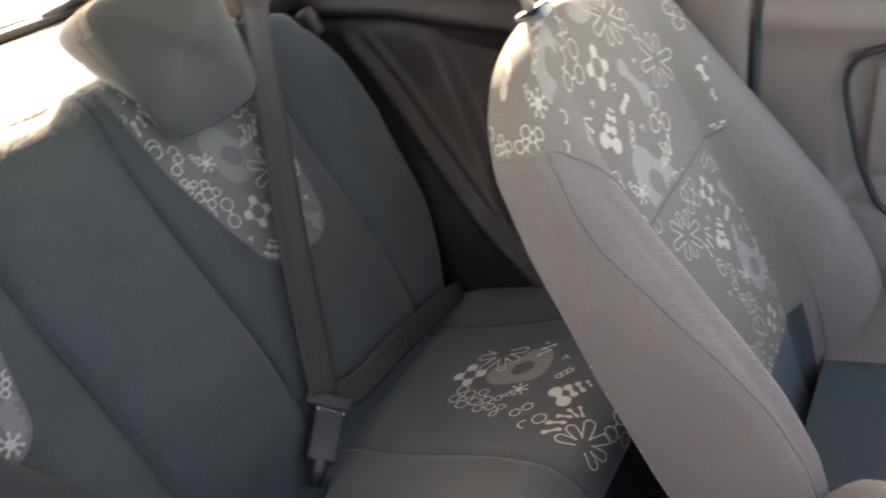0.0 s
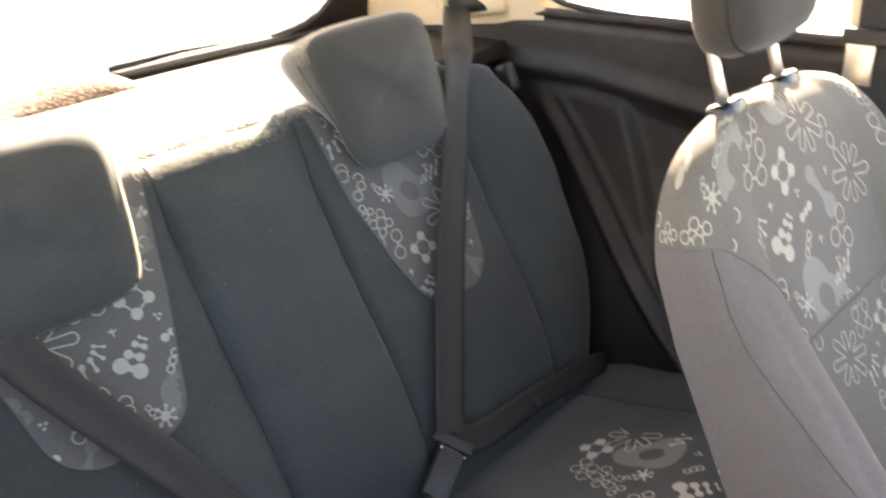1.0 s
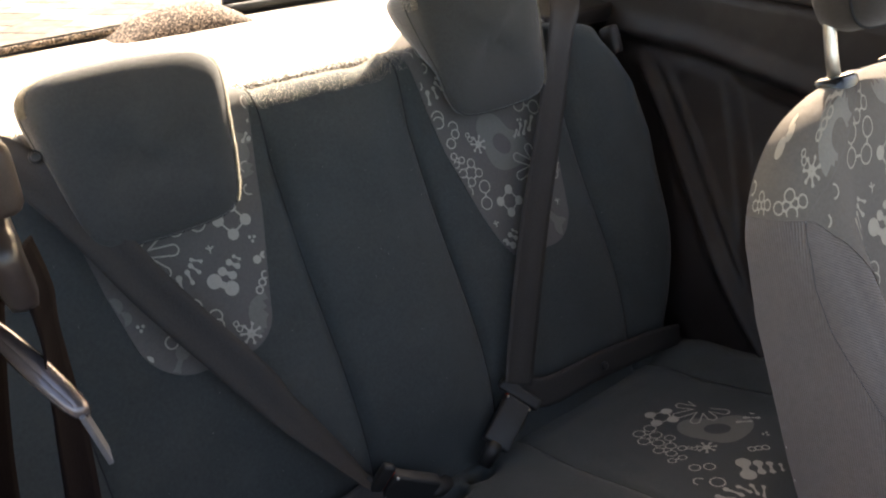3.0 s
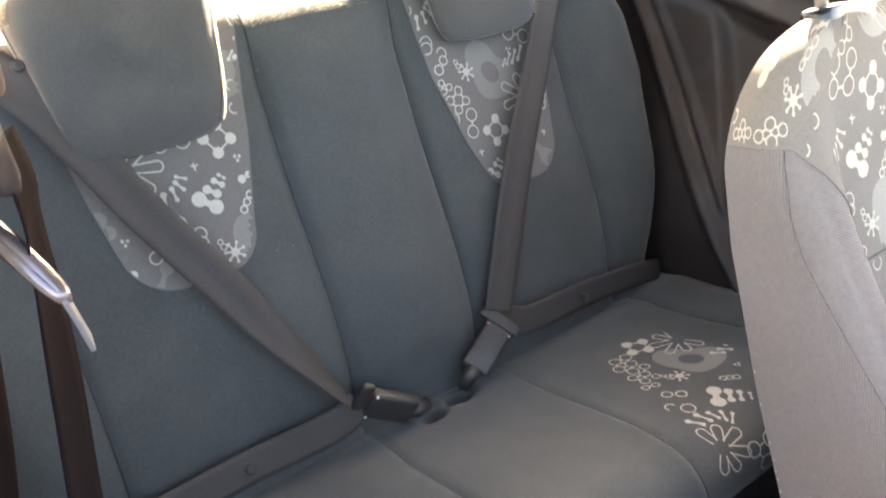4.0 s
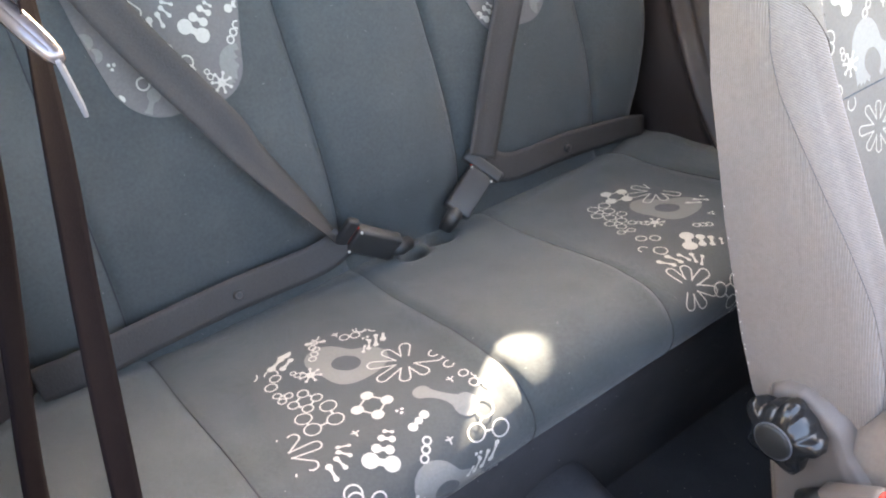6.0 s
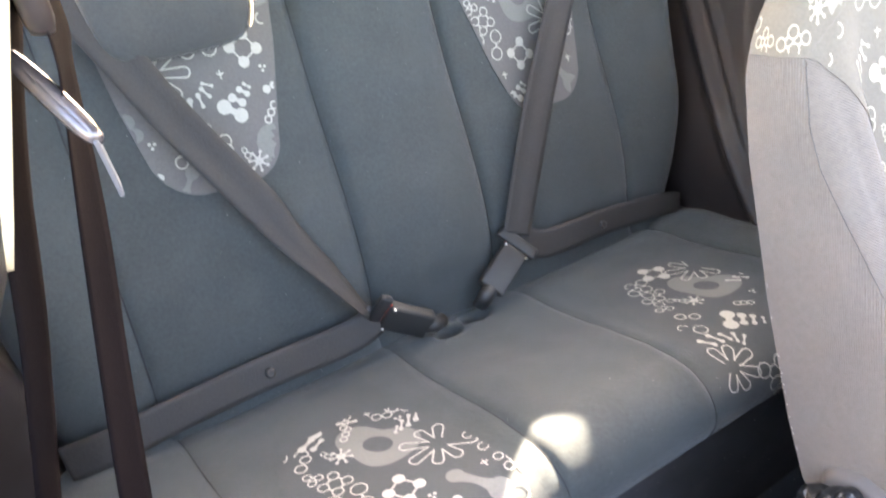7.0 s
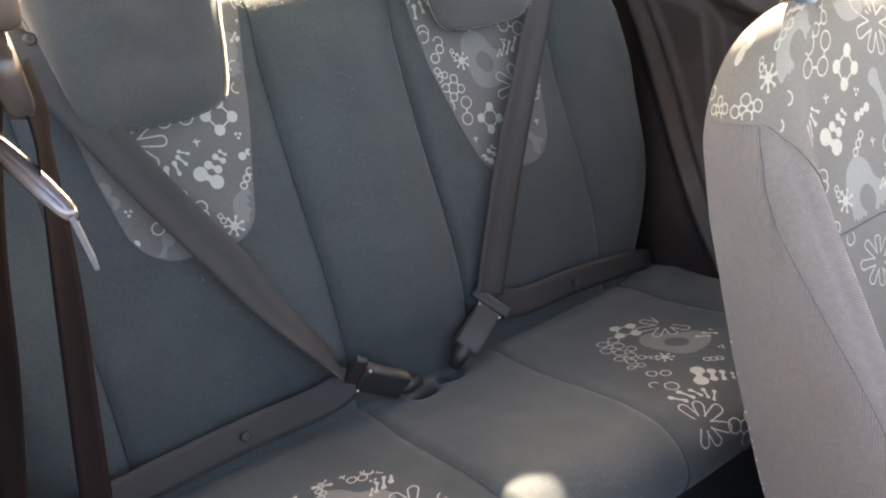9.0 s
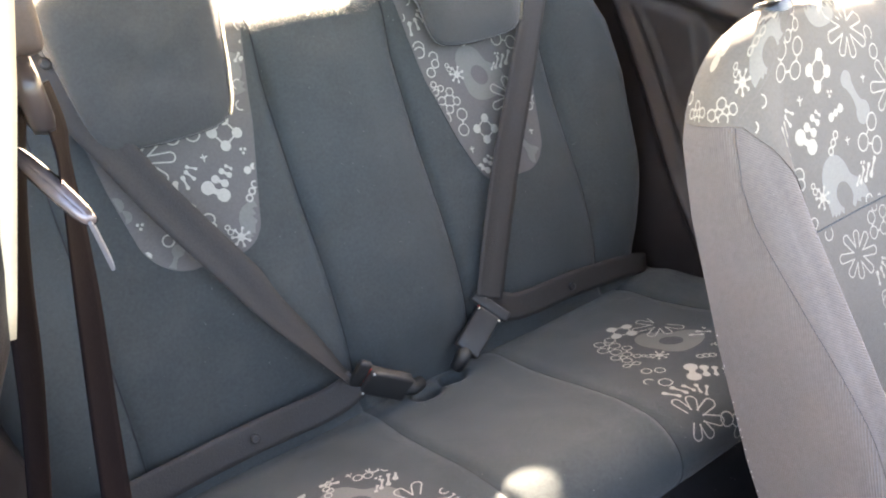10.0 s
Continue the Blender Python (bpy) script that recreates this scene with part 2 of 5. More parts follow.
def sheet(fn, us, vs, bm=None, closed=False, thick=0.0):
    """A grid of fn(u, v) -> point."""
    bm = bm or bmesh.new()
    rows = [[bm.verts.new(fn(u, v)) for u in us] for v in vs]
    for r0, r1 in zip(rows, rows[1:]):
        for i in range(len(us) - (0 if closed else 1)):
            j = (i + 1) % len(us)
            bm.faces.new((r0[i], r0[j], r1[j], r1[i]))
    return bm


def box(c, size, r=0.003, m=None, bm=None, seg=2):
    bm2 = bmesh.new()
    bmesh.ops.create_cube(bm2, size=1.0)
    bmesh.ops.scale(bm2, vec=size, verts=bm2.verts)
    if r:
        bmesh.ops.bevel(bm2, geom=bm2.edges[:], offset=r, segments=seg, affect="EDGES", profile=0.6)
    mm = (m or Matrix()) @ Matrix.Translation(c) if m is None else Matrix.Translation(c) @ m
    bmesh.ops.transform(bm2, matrix=mm, verts=bm2.verts)
    return join(bm, bm2)


def join(bm, bm2):
    if bm is None:
        return bm2
    vs = [bm.verts.new(v.co) for v in bm2.verts]
    for i, v in enumerate(bm2.verts):
        v.index = i
    for f in bm2.faces:
        bm.faces.new([vs[v.index] for v in f.verts])
    bm2.free()
    return bm


def tube(points, radius, n=12, bm=None, cap=True):
    """A round bar along points; radius is a number or one a point."""
    bm = bm or bmesh.new()
    pts = [Vector(p) for p in points]
    rows, side = [], None
    for i, p in enumerate(pts):
        d = (pts[min(i + 1, len(pts) - 1)] - pts[max(i - 1, 0)]).normalized()
        if side is None:
            side = d.orthogonal().normalized()
        side = (side - d * side.dot(d)).normalized()
        up = d.cross(side)
        r = radius[i] if isinstance(radius, (list, tuple)) else radius
        rows.append([bm.verts.new(p + (side * math.cos(a) + up * math.sin(a)) * r) for a in [2 * math.pi * k / n for k in range(n)]])
    for r0, r1 in zip(rows, rows[1:]):
        for i in range(n):
            j = (i + 1) % n
            bm.faces.new((r0[i], r0[j], r1[j], r1[i]))
    if cap:
        bm.faces.new(rows[0]), bm.faces.new(rows[-1][::-1])
    return bm


def curve_points(knots, n):
    """A smooth line through knots (each a tuple of numbers), n pieces a span."""
    k = [np.array(p, float) for p in knots]
    out = []
    for i in range(len(k) - 1):
        a, b, c, d = k[max(i - 1, 0)], k[i], k[i + 1], k[min(i + 2, len(k) - 1)]
        for j in range(n):
            t = j / n
            out.append(0.5 * (2 * b + (c - a) * t + (2 * a - 5 * b + 4 * c - d) * t * t + (3 * b - a - 3 * c + d) * t ** 3))
    out.append(k[-1])
    return out


def strap(knots, width, n=10, thick=0.0016, cup=0.0, fold=0.0):
    """A webbing strap; a knot is (x, y, z, sx, sy, sz): a place and the way across the strap there."""
    bm = bmesh.new()
    rows = []
    pts = curve_points(knots, n)
    for i, q in enumerate(pts):
        p, s = Vector(q[:3]), Vector(q[3:6]).normalized()
        wide = q[6] if len(q) > 6 else width
        d = (Vector(pts[min(i + 1, len(pts) - 1)][:3]) - Vector(pts[max(i - 1, 0)][:3])).normalized()
        s = (s - d * s.dot(d)).normalized()
        nn = s.cross(d)
        ring = []
        for k, sgn in ((6, 1), (6, -1)):
            for j in range(k + 1):
                u = -1 + 2 * j / k
                if sgn < 0:
                    u = -u
                z = cup * (1 - u * u) + fold * math.sin(u * 4.5 + i * 0.05) * 0.5
                e = thick * 0.5 * (1 if abs(u) < 0.99 else 0.6)
                ring.append(bm.verts.new(p + s * (u * wide / 2) + nn * (z + sgn * e)))
        rows.append(ring)
    for r0, r1 in zip(rows, rows[1:]):
        for i in range(len(r0)):
            j = (i + 1) % len(r0)
            bm.faces.new((r0[i], r0[j], r1[j], r1[i]))
    bm.faces.new(rows[0]), bm.faces.new(rows[-1][::-1])
    return bm


def normal_at(fn, u, v, e=0.002):
    a, b = Vector(fn(u + e, v)) - Vector(fn(u - e, v)), Vector(fn(u, v + e)) - Vector(fn(u, v - e))
    c = a.cross(b)
    return c.normalized() if c.length else Vector((0, 0, 1))

# ---------------------------------------------------------------- the rear bench: shapes
REC = radians(27)
UP_B, OUT_B = Vector((0, math.sin(REC), math.cos(REC))), Vector((0, -math.cos(REC), math.sin(REC)))
BITE = Vector((0, -0.01, 0.38))
HALF_WIDTH = [(0.0, 0.480), (0.10, 0.503), (0.20, 0.525), (0.33, 0.547), (0.42, 0.540), (0.47, 0.518), (0.51, 0.485), (0.545, 0.438), (0.62, 0.395)]


MIDDLE, OUTER = {-1: 0.112, 1: 0.092}, {-1: 0.408, 1: 0.368}   # where the seams run, near and far side


def backrest_n(x, s):
    """How far the cloth stands out from the backrest's plane."""
    a = abs(x)
    sg = -1 if x < 0 else 1
    mid, outer = MIDDLE[sg], OUTER[sg]
    n = 0.0
    if a < mid:                                  # padded middle
        n += 0.020 * (1 - (a / mid) ** 2) ** 0.6 * step(-0.02, 0.08, s)
    elif a < outer:                                # the two sitting panels
        k = (a - mid) / (outer - mid)
        n += 0.007 * (1 - (2 * k - 1) ** 4)
    else:                                          # outer wings
        k = min(1.0, (a - outer) / 0.09)
        n += 0.020 * math.sin(k * math.pi * 0.55) * step(0.0, 0.2, s)
        e = max(0.0, min(1.0, (lerp(HALF_WIDTH, s) - a) / 0.05))
        n -= 0.06 * (1 - math.sqrt(max(0.0, 1 - (1 - e) ** 2)))
    n -= 0.006 * math.exp(-((a - mid) / 0.006) ** 2) + 0.004 * math.exp(-((a - outer) / 0.005) ** 2)
    if a < 0.36:                                   # the top edge runs straight
        n += (0.008 - n) * step(0.44, 0.52, s)
    n += 0.012 * math.exp(-((s - 0.16) / 0.10) ** 2) - 0.012 * step(0.08, 0.0, s)
    return n + 0.0015 * noise.noise(Vector((x * 9, s * 9, 3.0))) + 0.0007 * noise.noise(Vector((x * 30, s * 22, 7.0)))


def top_of(x):
    a = abs(x)
    return 0.552 - 0.009 * step(0.110, 0.075, abs(x + 0.018)) + 0.0025 * step(0.045, 0.015, x) * step(-0.11, -0.08, x) - 0.02 * step(0.36, 0.46, a)


ROLL = 0.034


def backrest_at(x, v):
    """v runs up the front, over the top and down behind; up to about 0.5 it is the height up the backrest."""
    s_front = top_of(x) - ROLL
    if v <= s_front:
        s, back = v, 0.0
        n = backrest_n(x, s)
    else:
        a = min((v - s_front) / ROLL, math.pi)
        s = s_front + ROLL * math.sin(a)
        n = backrest_n(x, min(s, s_front)) - ROLL * 1.15 * (1 - math.cos(a))
    p = BITE + UP_B * s + OUT_B * n
    return Vector((x, p.y, p.z))


def cushion_h(x, w):
    a = abs(x)
    h = 0.362 + 0.2 * w + 0.022 * step(0.08, 0.28, w) - 0.009 * step(0.050, 0.0, w)
    if a < 0.112:
        h += 0.010 * (1 - (a / 0.112) ** 2) ** 0.6 * step(0.04, 0.2, w)
    elif a < 0.40:
        h -= 0.010 * (1 - (2 * (a - 0.112) / 0.288 - 1) ** 4) * step(0.10, 0.25, w)
    else:
        k = min(1.0, (a - 0.40) / 0.08)
        h += 0.012 * math.sin(k * math.pi * 0.55) - 0.02 * step(0.06, 0.15, a - 0.40) * (1 if x > 0 else 0.3)
    h -= 0.0028 * math.exp(-((a - 0.112) / 0.006) ** 2) + 0.0028 * math.exp(-((a - 0.40) / 0.006) ** 2)
    for hx, hw in ((0.023, 0.039), (-0.028, 0.047)):   # the buckles' stalks sink into the foam here
        h -= 0.045 * math.exp(-(((x - hx) / 0.019) ** 2 + ((w - hw) / 0.012) ** 2) ** 1.5)
    return h + 0.0016 * noise.noise(Vector((x * 8, w * 9, 11.0))) + 0.0008 * noise.noise(Vector((x * 26, w * 24, 5.0)))


NOSE, NOSE_R = 0.308, 0.060
TIP_UP = math.atan(0.2)   # the seat still rises where the nose begins


def cushion_at(x, w):
    """w runs from the bite forward, then round the nose and in under the foam."""
    if w <= NOSE:
        return Vector((x, -w, cushion_h(x, w)))
    a = min((w - NOSE) / NOSE_R, 2.75) - TIP_UP
    under = max(0.0, w - NOSE - 2.75 * NOSE_R)
    y = NOSE + NOSE_R * (math.sin(a) + math.sin(TIP_UP)) - under
    h = cushion_h(x, NOSE)
    h += (0.452 - h) * step(0.0, 2.0, a)   # the lower lip runs straight across
    return Vector((x, -y, h - NOSE_R * (math.cos(TIP_UP) - math.cos(a)) - 0.3 * under))


# ---------------------------------------------------------------- the printed cloth
class Print:
    """Gathers the motifs of one panel in the flat and lays them on the cloth."""

    def __init__(self, turn, origin, inside, swap=False, scale=1.0):
        self.t, self.o, self.inside, self.swap, self.k = radians(turn), origin, inside, swap, scale
        self.faces = {"pale": [], "mid": []}
        self.dx = self.dy = 0.0
        self.flower = (-0.130, -0.088)

    def put(self, pts, ink="pale"):
        out = []
        for u, v in pts:
            u, v = (u + self.dx) * self.k, (v + self.dy) * self.k
            if self.swap:
                u, v = v, u
            u, v = u * math.cos(self.t) - v * math.sin(self.t), u * math.sin(self.t) + v * math.cos(self.t)
            out.append((self.o[0] + u, self.o[1] + v))
        if all(self.inside(*p) for p in out):
            self.faces[ink].append(out)

    def disc(self, x, y, r, ry=None, ink="pale", n=14):
        ry = ry or r
        for i in range(n):
            a, b = 2 * math.pi * i / n, 2 * math.pi * (i + 1) / n
            self.put([(x, y), (x + r * math.cos(a), y + ry * math.sin(a)), (x + r * math.cos(b), y + ry * math.sin(b))], ink)

    def line(self, pts, w=0.0019, ink="pale"):
        for (x0, y0), (x1, y1) in zip(pts, pts[1:]):
            d = math.hypot(x1 - x0, y1 - y0) or 1e-6
            ex, ey = (x1 - x0) / d * w * 0.25, (y1 - y0) / d * w * 0.25
            px, py = -(y1 - y0) / d * w / 2, (x1 - x0) / d * w / 2
            self.put([(x0 - ex + px, y0 - ey + py), (x0 - ex - px, y0 - ey - py), (x1 + ex - px, y1 + ey - py), (x1 + ex + px, y1 + ey + py)], ink)

    def ring(self, x, y, r, w=0.0019, a0=0, a1=360, squash=1.0):
        n = 18
        self.line([(x + r * math.cos(radians(a0 + (a1 - a0) * i / n)), y + squash * r * math.sin(radians(a0 + (a1 - a0) * i / n))) for i in range(n + 1)], w)

    def dumbbell(self, x0, y0, x1, y1, r, ink="pale", r1=None):
        r1 = r1 or r * 0.85
        self.disc(x0, y0, r, ink=ink), self.disc(x1, y1, r1, ink=ink)
        d = math.hypot(x1 - x0, y1 - y0)
        px, py = -(y1 - y0) / d, (x1 - x0) / d
        prev = None
        for i in range(9):
            t = i / 8
            w = (r * (1 - t) + r1 * t) * (0.42 + 0.5 * (2 * t - 1) ** 2)
            q = (x0 + (x1 - x0) * t, y0 + (y1 - y0) * t)
            cur = ((q[0] + px * w, q[1] + py * w), (q[0] - px * w, q[1] - py * w))
            if prev:
                self.put([prev[0], prev[1], cur[1], cur[0]], ink)
            prev = cur

    def petals(self, x, y, n=8, r0=0.010, r1=0.038, width=0.0062, spin=10):
        for i in range(n):
            a = radians(spin + 360 * i / n)
            r = r1 * (1.0 + 0.14 * math.cos(2 * a + 0.6))
            c, s = math.cos(a), math.sin(a)
            loop = [(r0, -width * 0.7), (r - width, -width)] + [(r - width + width * math.cos(b), width * math.sin(b)) for b in steps(-1.4, 1.4, 7)] + [(r - width, width), (r0, width * 0.7)]
            self.line([(x + c * p - s * q, y + s * p + c * q) for p, q in loop])

    def egg(self, x, y):
        n = 36
        prev = None
        for i in range(n + 1):
            a = 2 * math.pi * i / n
            ro = 0.043 + 0.009 * math.cos(2 * (a - 2.25)) + 0.006 * math.cos(3 * a + 0.5)
            ri = 0.0165 + 0.002 * math.cos(2 * (a - 2.3))
            cur = [(x + (ri + (ro - ri) * k / 4) * math.cos(a) * 0.92, y + (ri + (ro - ri) * k / 4) * math.sin(a) * 0.92) for k in range(5)]
            if prev:
                for k in range(4):
                    self.put([prev[k], prev[k + 1], cur[k + 1], cur[k]], "mid")
            prev = cur

    def molecule(self, x, y, r, spread, links=((0, 1), (1, 2), (2, 3), (3, 0)), turn=45, outline=False, n=4):
        c = [(x + spread * math.cos(radians(turn + 360 * i / n)), y + spread * math.sin(radians(turn + 360 * i / n))) for i in range(n)]
        for p in c:
            self.ring(*p, r) if outline else self.disc(*p, r)
        for i, j in links:
            a, b = c[i], c[j]
            d = math.hypot(b[0] - a[0], b[1] - a[1])
            k = r / d
            self.line([(a[0] + (b[0] - a[0]) * k, a[1] + (b[1] - a[1]) * k), (b[0] - (b[0] - a[0]) * k, b[1] - (b[1] - a[1]) * k)], 0.0022)

    def sprig(self, x, y, r=0.0045):
        for a in (20, 95, 150, 265):
            self.line([(x, y), (x + r * math.cos(radians(a)), y + r * math.sin(radians(a)))], 0.0018)

    def star(self, x, y):
        for i in range(7):
            a = radians(12 + 360 * i / 7)
            self.dumbbell(x + 0.003 * math.cos(a), y + 0.003 * math.sin(a), x + 0.0115 * math.cos(a), y + 0.0115 * math.sin(a), 0.0026, r1=0.0021)
        self.ring(x - 0.011, y + 0.010, 0.0036, 0.0015), self.ring(x - 0.013, y + 0.0165, 0.0030, 0.0015)

    def cluster(self, rings, r):
        """Rings joined by short double strokes where they lie close."""
        for i, (x, y) in enumerate(rings):
            self.ring(x, y, r, 0.0017)
            for ox, oy in rings[i + 1:]:
                d = math.hypot(ox - x, oy - y)
                if r * 2 < d < r * 3.4:
                    f = r / d
                    self.line([(x + (ox - x) * f, y + (oy - y) * f), (ox - (ox - x) * f, oy - (oy - y) * f)], 0.0026)

    def steps_of_dumbbells(self, x, y):
        self.dumbbell(x, y, x + 0.0165, y - 0.0140, 0.0090, r1=0.0088)
        self.dumbbell(x + 0.0125, y + 0.0080, x + 0.0225, y, 0.0054, r1=0.0052)
        self.dumbbell(x + 0.0235, y + 0.0155, x + 0.0315, y + 0.0085, 0.0040, r1=0.0038)
        self.dumbbell(x + 0.0310, y + 0.0205, x + 0.0365, y + 0.0155, 0.0024)

    def chain(self, x, y):
        for k in range(3):
            self.ring(x - 0.0062 * k, y - 0.0075 * k, 0.0042, 0.0020)

    def solid_chain(self, x, y):
        for k in range(3):
            self.disc(x + 0.0092 * k, y + 0.0030 * k, 0.0052 if k != 1 else 0.0044)
        self.line([(x, y), (x + 0.018, y + 0.006)], 0.004)

    def three(self, x, y):
        self.disc(x, y, 0.0020), self.disc(x + 0.0055, y - 0.0012, 0.0020), self.disc(x + 0.002, y - 0.0055, 0.0020)

    def tile(self, dx, dy):
        self.dx, self.dy = dx, dy
        self.egg(0, 0)
        self.star(-0.041, 0.009)
        self.petals(0.049, -0.046)
        self.molecule(-0.018, -0.081, 0.0070, 0.0165, turn=-13)
        self.cluster([(-0.086, 0.003), (-0.076, -0.005), (-0.086, -0.009)], 0.0045)
        self.cluster([(-0.063, -0.013), (-0.055, -0.029), (-0.080, -0.023), (-0.071, -0.038)], 0.0060)
        self.cluster([(-0.053, -0.050), (-0.058, -0.073), (-0.083, -0.050), (-0.084, -0.071)], 0.0088)
        self.ring(-0.073, 0.032, 0.0062), self.ring(-0.084, 0.021, 0.0068), self.ring(-0.094, 0.053, 0.0080)
        self.steps_of_dumbbells(-0.061, -0.142)
        self.solid_chain(-0.004, -0.134)
        self.chain(-0.001, -0.154)
        self.three(-0.004, -0.106), self.three(0.040, -0.196), self.three(-0.112, -0.195)
        self.sprig(-0.054, -0.105), self.sprig(0.066, -0.106), self.sprig(0.020, 0.056)
        # fan of slim dumbbells
        self.dumbbell(-0.098, -0.126, -0.099, -0.141, 0.0038, r1=0.0028)
        self.dumbbell(-0.087, -0.122, -0.085, -0.135, 0.0032)
        self.dumbbell(-0.081, -0.116, -0.074, -0.126, 0.0030)
        self.dumbbell(-0.078, -0.110, -0.068, -0.115, 0.0024)
        self.ring(-0.093, -0.162, 0.0090, a0=-40, a1=200), self.ring(-0.073, -0.180, 0.0075, a0=-60, a1=160)
        self.dumbbell(0.026, 0.004, 0.033, 0.012, 0.0024), self.dumbbell(0.034, 0.005, 0.043, 0.017, 0.0030)
        self.dumbbell(0.044, 0.005, 0.054, 0.020, 0.0034), self.dumbbell(0.056, 0.008, 0.067, 0.024, 0.0038)
        self.petals(*self.flower, spin=-8)
        self.dumbbell(0.032, -0.100, 0.058, -0.142, 0.0100, "mid", r1=0.0140)
        self.molecule(0.066, -0.172, 0.0100, 0.0165, links=((0, 1), (1, 2)), turn=70, outline=True, n=3)
        self.ring(0.095, -0.060, 0.0080, a0=-60, a1=220), self.ring(0.098, -0.082, 0.0085)

    def far_cushion(self):
        """The cut of the print that shows on the far half of the cushion."""
        self.egg(0.291, -0.212), self.petals(0.322, -0.166, spin=20)
        self.molecule(0.272, -0.136, 0.0080, 0.0165, turn=15)
        self.cluster([(0.240, -0.142), (0.220, -0.140), (0.209, -0.157), (0.231, -0.159), (0.217, -0.174)], 0.0080)
        self.cluster([(0.236, -0.178), (0.203, -0.186), (0.221, -0.191), (0.207, -0.203)], 0.0068)
        self.cluster([(0.225, -0.206), (0.193, -0.215), (0.207, -0.220)], 0.0052)
        self.star(0.244, -0.229), self.ring(0.196, -0.246, 0.0068), self.ring(0.209, -0.258, 0.0068), self.ring(0.188, -0.284, 0.0088), self.ring(0.175, -0.268, 0.0070, a0=0, a1=200)
        self.dumbbell(0.241, -0.283, 0.225, -0.301, 0.0095, r1=0.0100), self.dumbbell(0.252, -0.296, 0.240, -0.309, 0.0062)
        self.dumbbell(0.261, -0.306, 0.250, -0.317, 0.0044), self.dumbbell(0.268, -0.316, 0.262, -0.323, 0.0026)
        for k in range(3):
            self.ring(0.273 + 0.0072 * k, -0.274 - 0.005 * k, 0.0044, 0.0020)
        self.three(0.312, -0.265), self.sprig(0.262, -0.345), self.three(0.330, -0.300)
        self.dumbbell(0.165, -0.301, 0.174, -0.316, 0.0042), self.dumbbell(0.183, -0.299, 0.187, -0.317, 0.0040), self.dumbbell(0.197, -0.306, 0.199, -0.320, 0.0034)
        self.dumbbell(0.210, -0.315, 0.204, -0.327, 0.0032), self.dumbbell(0.219, -0.325, 0.207, -0.334, 0.0028)
        self.petals(0.165, -0.352, r1=0.038, width=0.007), self.molecule(0.222, -0.385, 0.0105, 0.018, links=((0, 1), (1, 2)), turn=30, outline=True, n=3)
        for k in range(4):
            self.dumbbell(0.320 + 0.014 * k, -0.224 - 0.001 * k, 0.330 + 0.012 * k, -0.236 - 0.003 * k, 0.0034)
        self.egg(0.320, -0.400), self.molecule(0.350, -0.330, 0.008, 0.0165, turn=10), self.petals(0.262, -0.445)
        return self

    def near_cushion(self):
        """Motifs cut close to the edge of the near half's inset."""
        self.dx = self.dy = 0.0
        self.o = (0, 0)
        for k in range(5):
            self.ring(-0.207 + 0.0115 * k, -0.148 - 0.0055 * (k % 2) - 0.004 * max(0, k - 2), 0.0056, 0.0018)
        self.dumbbell(-0.246, -0.128, -0.229, -0.137, 0.0034)
        for k in range(3):
            self.ring(-0.256 + 0.0062 * k, -0.158 + 0.0066 * k, 0.0042, 0.0018)
        self.dumbbell(-0.300, -0.141, -0.284, -0.133, 0.0052), self.dumbbell(-0.290, -0.150, -0.276, -0.142, 0.0042)
        self.cluster([(-0.152, -0.250), (-0.144, -0.264), (-0.152, -0.277)], 0.0056)
        self.cluster([(-0.150, -0.300), (-0.140, -0.309), (-0.150, -0.318), (-0.139, -0.327)], 0.0052)
        return self

    def fill(self, reach=1):
        for i in range(-reach, reach + 1):
            for j in range(-2, 3):
                self.tile(0.282 * i, 0.222 * j - 0.04 * i)
        return self

    def lay(self, fn, parent, lift=0.0017, blob=None, pale=None):
        for ink, mat, name in (("mid", blob or PRINT_MID, "blob_print"), ("pale", pale or PRINT_PALE, "motif_print")):
            if not self.faces[ink]:
                continue
            verts, faces = [], []
            z = lift + (0.00025 if ink == "pale" else 0.0)
            for f in self.faces[ink]:
                base = len(verts)
                for u, v in f:
                    verts.append(fn(u, v) + normal_at(fn, u, v) * z)
                faces.append(tuple(range(base, len(verts))))
            me = bpy.data.meshes.new(name)
            me.from_pydata([tuple(p) for p in verts], [], faces)
            me.materials.append(mat)
            ob = new(name, me)
            ob.parent = parent
            tagged(ob, "pale rounded motifs printed on the cloth" if ink == "pale" else "mid-grey blob shapes printed on the cloth", kind="stuff")


def seam(fn, pts, parent, r=0.0011, lift=0.0006, name="seam", mat=None):
    """A stitched seam lying in the cloth."""
    return part(name, tube([fn(u, v) + normal_at(fn, u, v) * lift for u, v in pts], r, 5), mat or SEAM, parent)


# ---------------------------------------------------------------- rear backrest
rear_backrest = rear_cushion = thing("rear_bench_seat", "slate-blue cloth rear bench seat with printed grey insets", "car seat")
part("centre_panel", sheet(backrest_at, steps(-0.112, 0, 19)[:-1] + steps(0, 0.092, 16), steps(-0.03, 0.66, 70)), NAVY, rear_backrest)


def rounded(v, start, r):
    """How far a rounded end draws the edge in."""
    return r * (1 - math.sqrt(max(0.0, 1 - max(0.0, min(1.0, (start + r - v) / r)) ** 2)))


START = {-1: 0.246, 1: 0.224}   # where the near and far insets end at the bottom


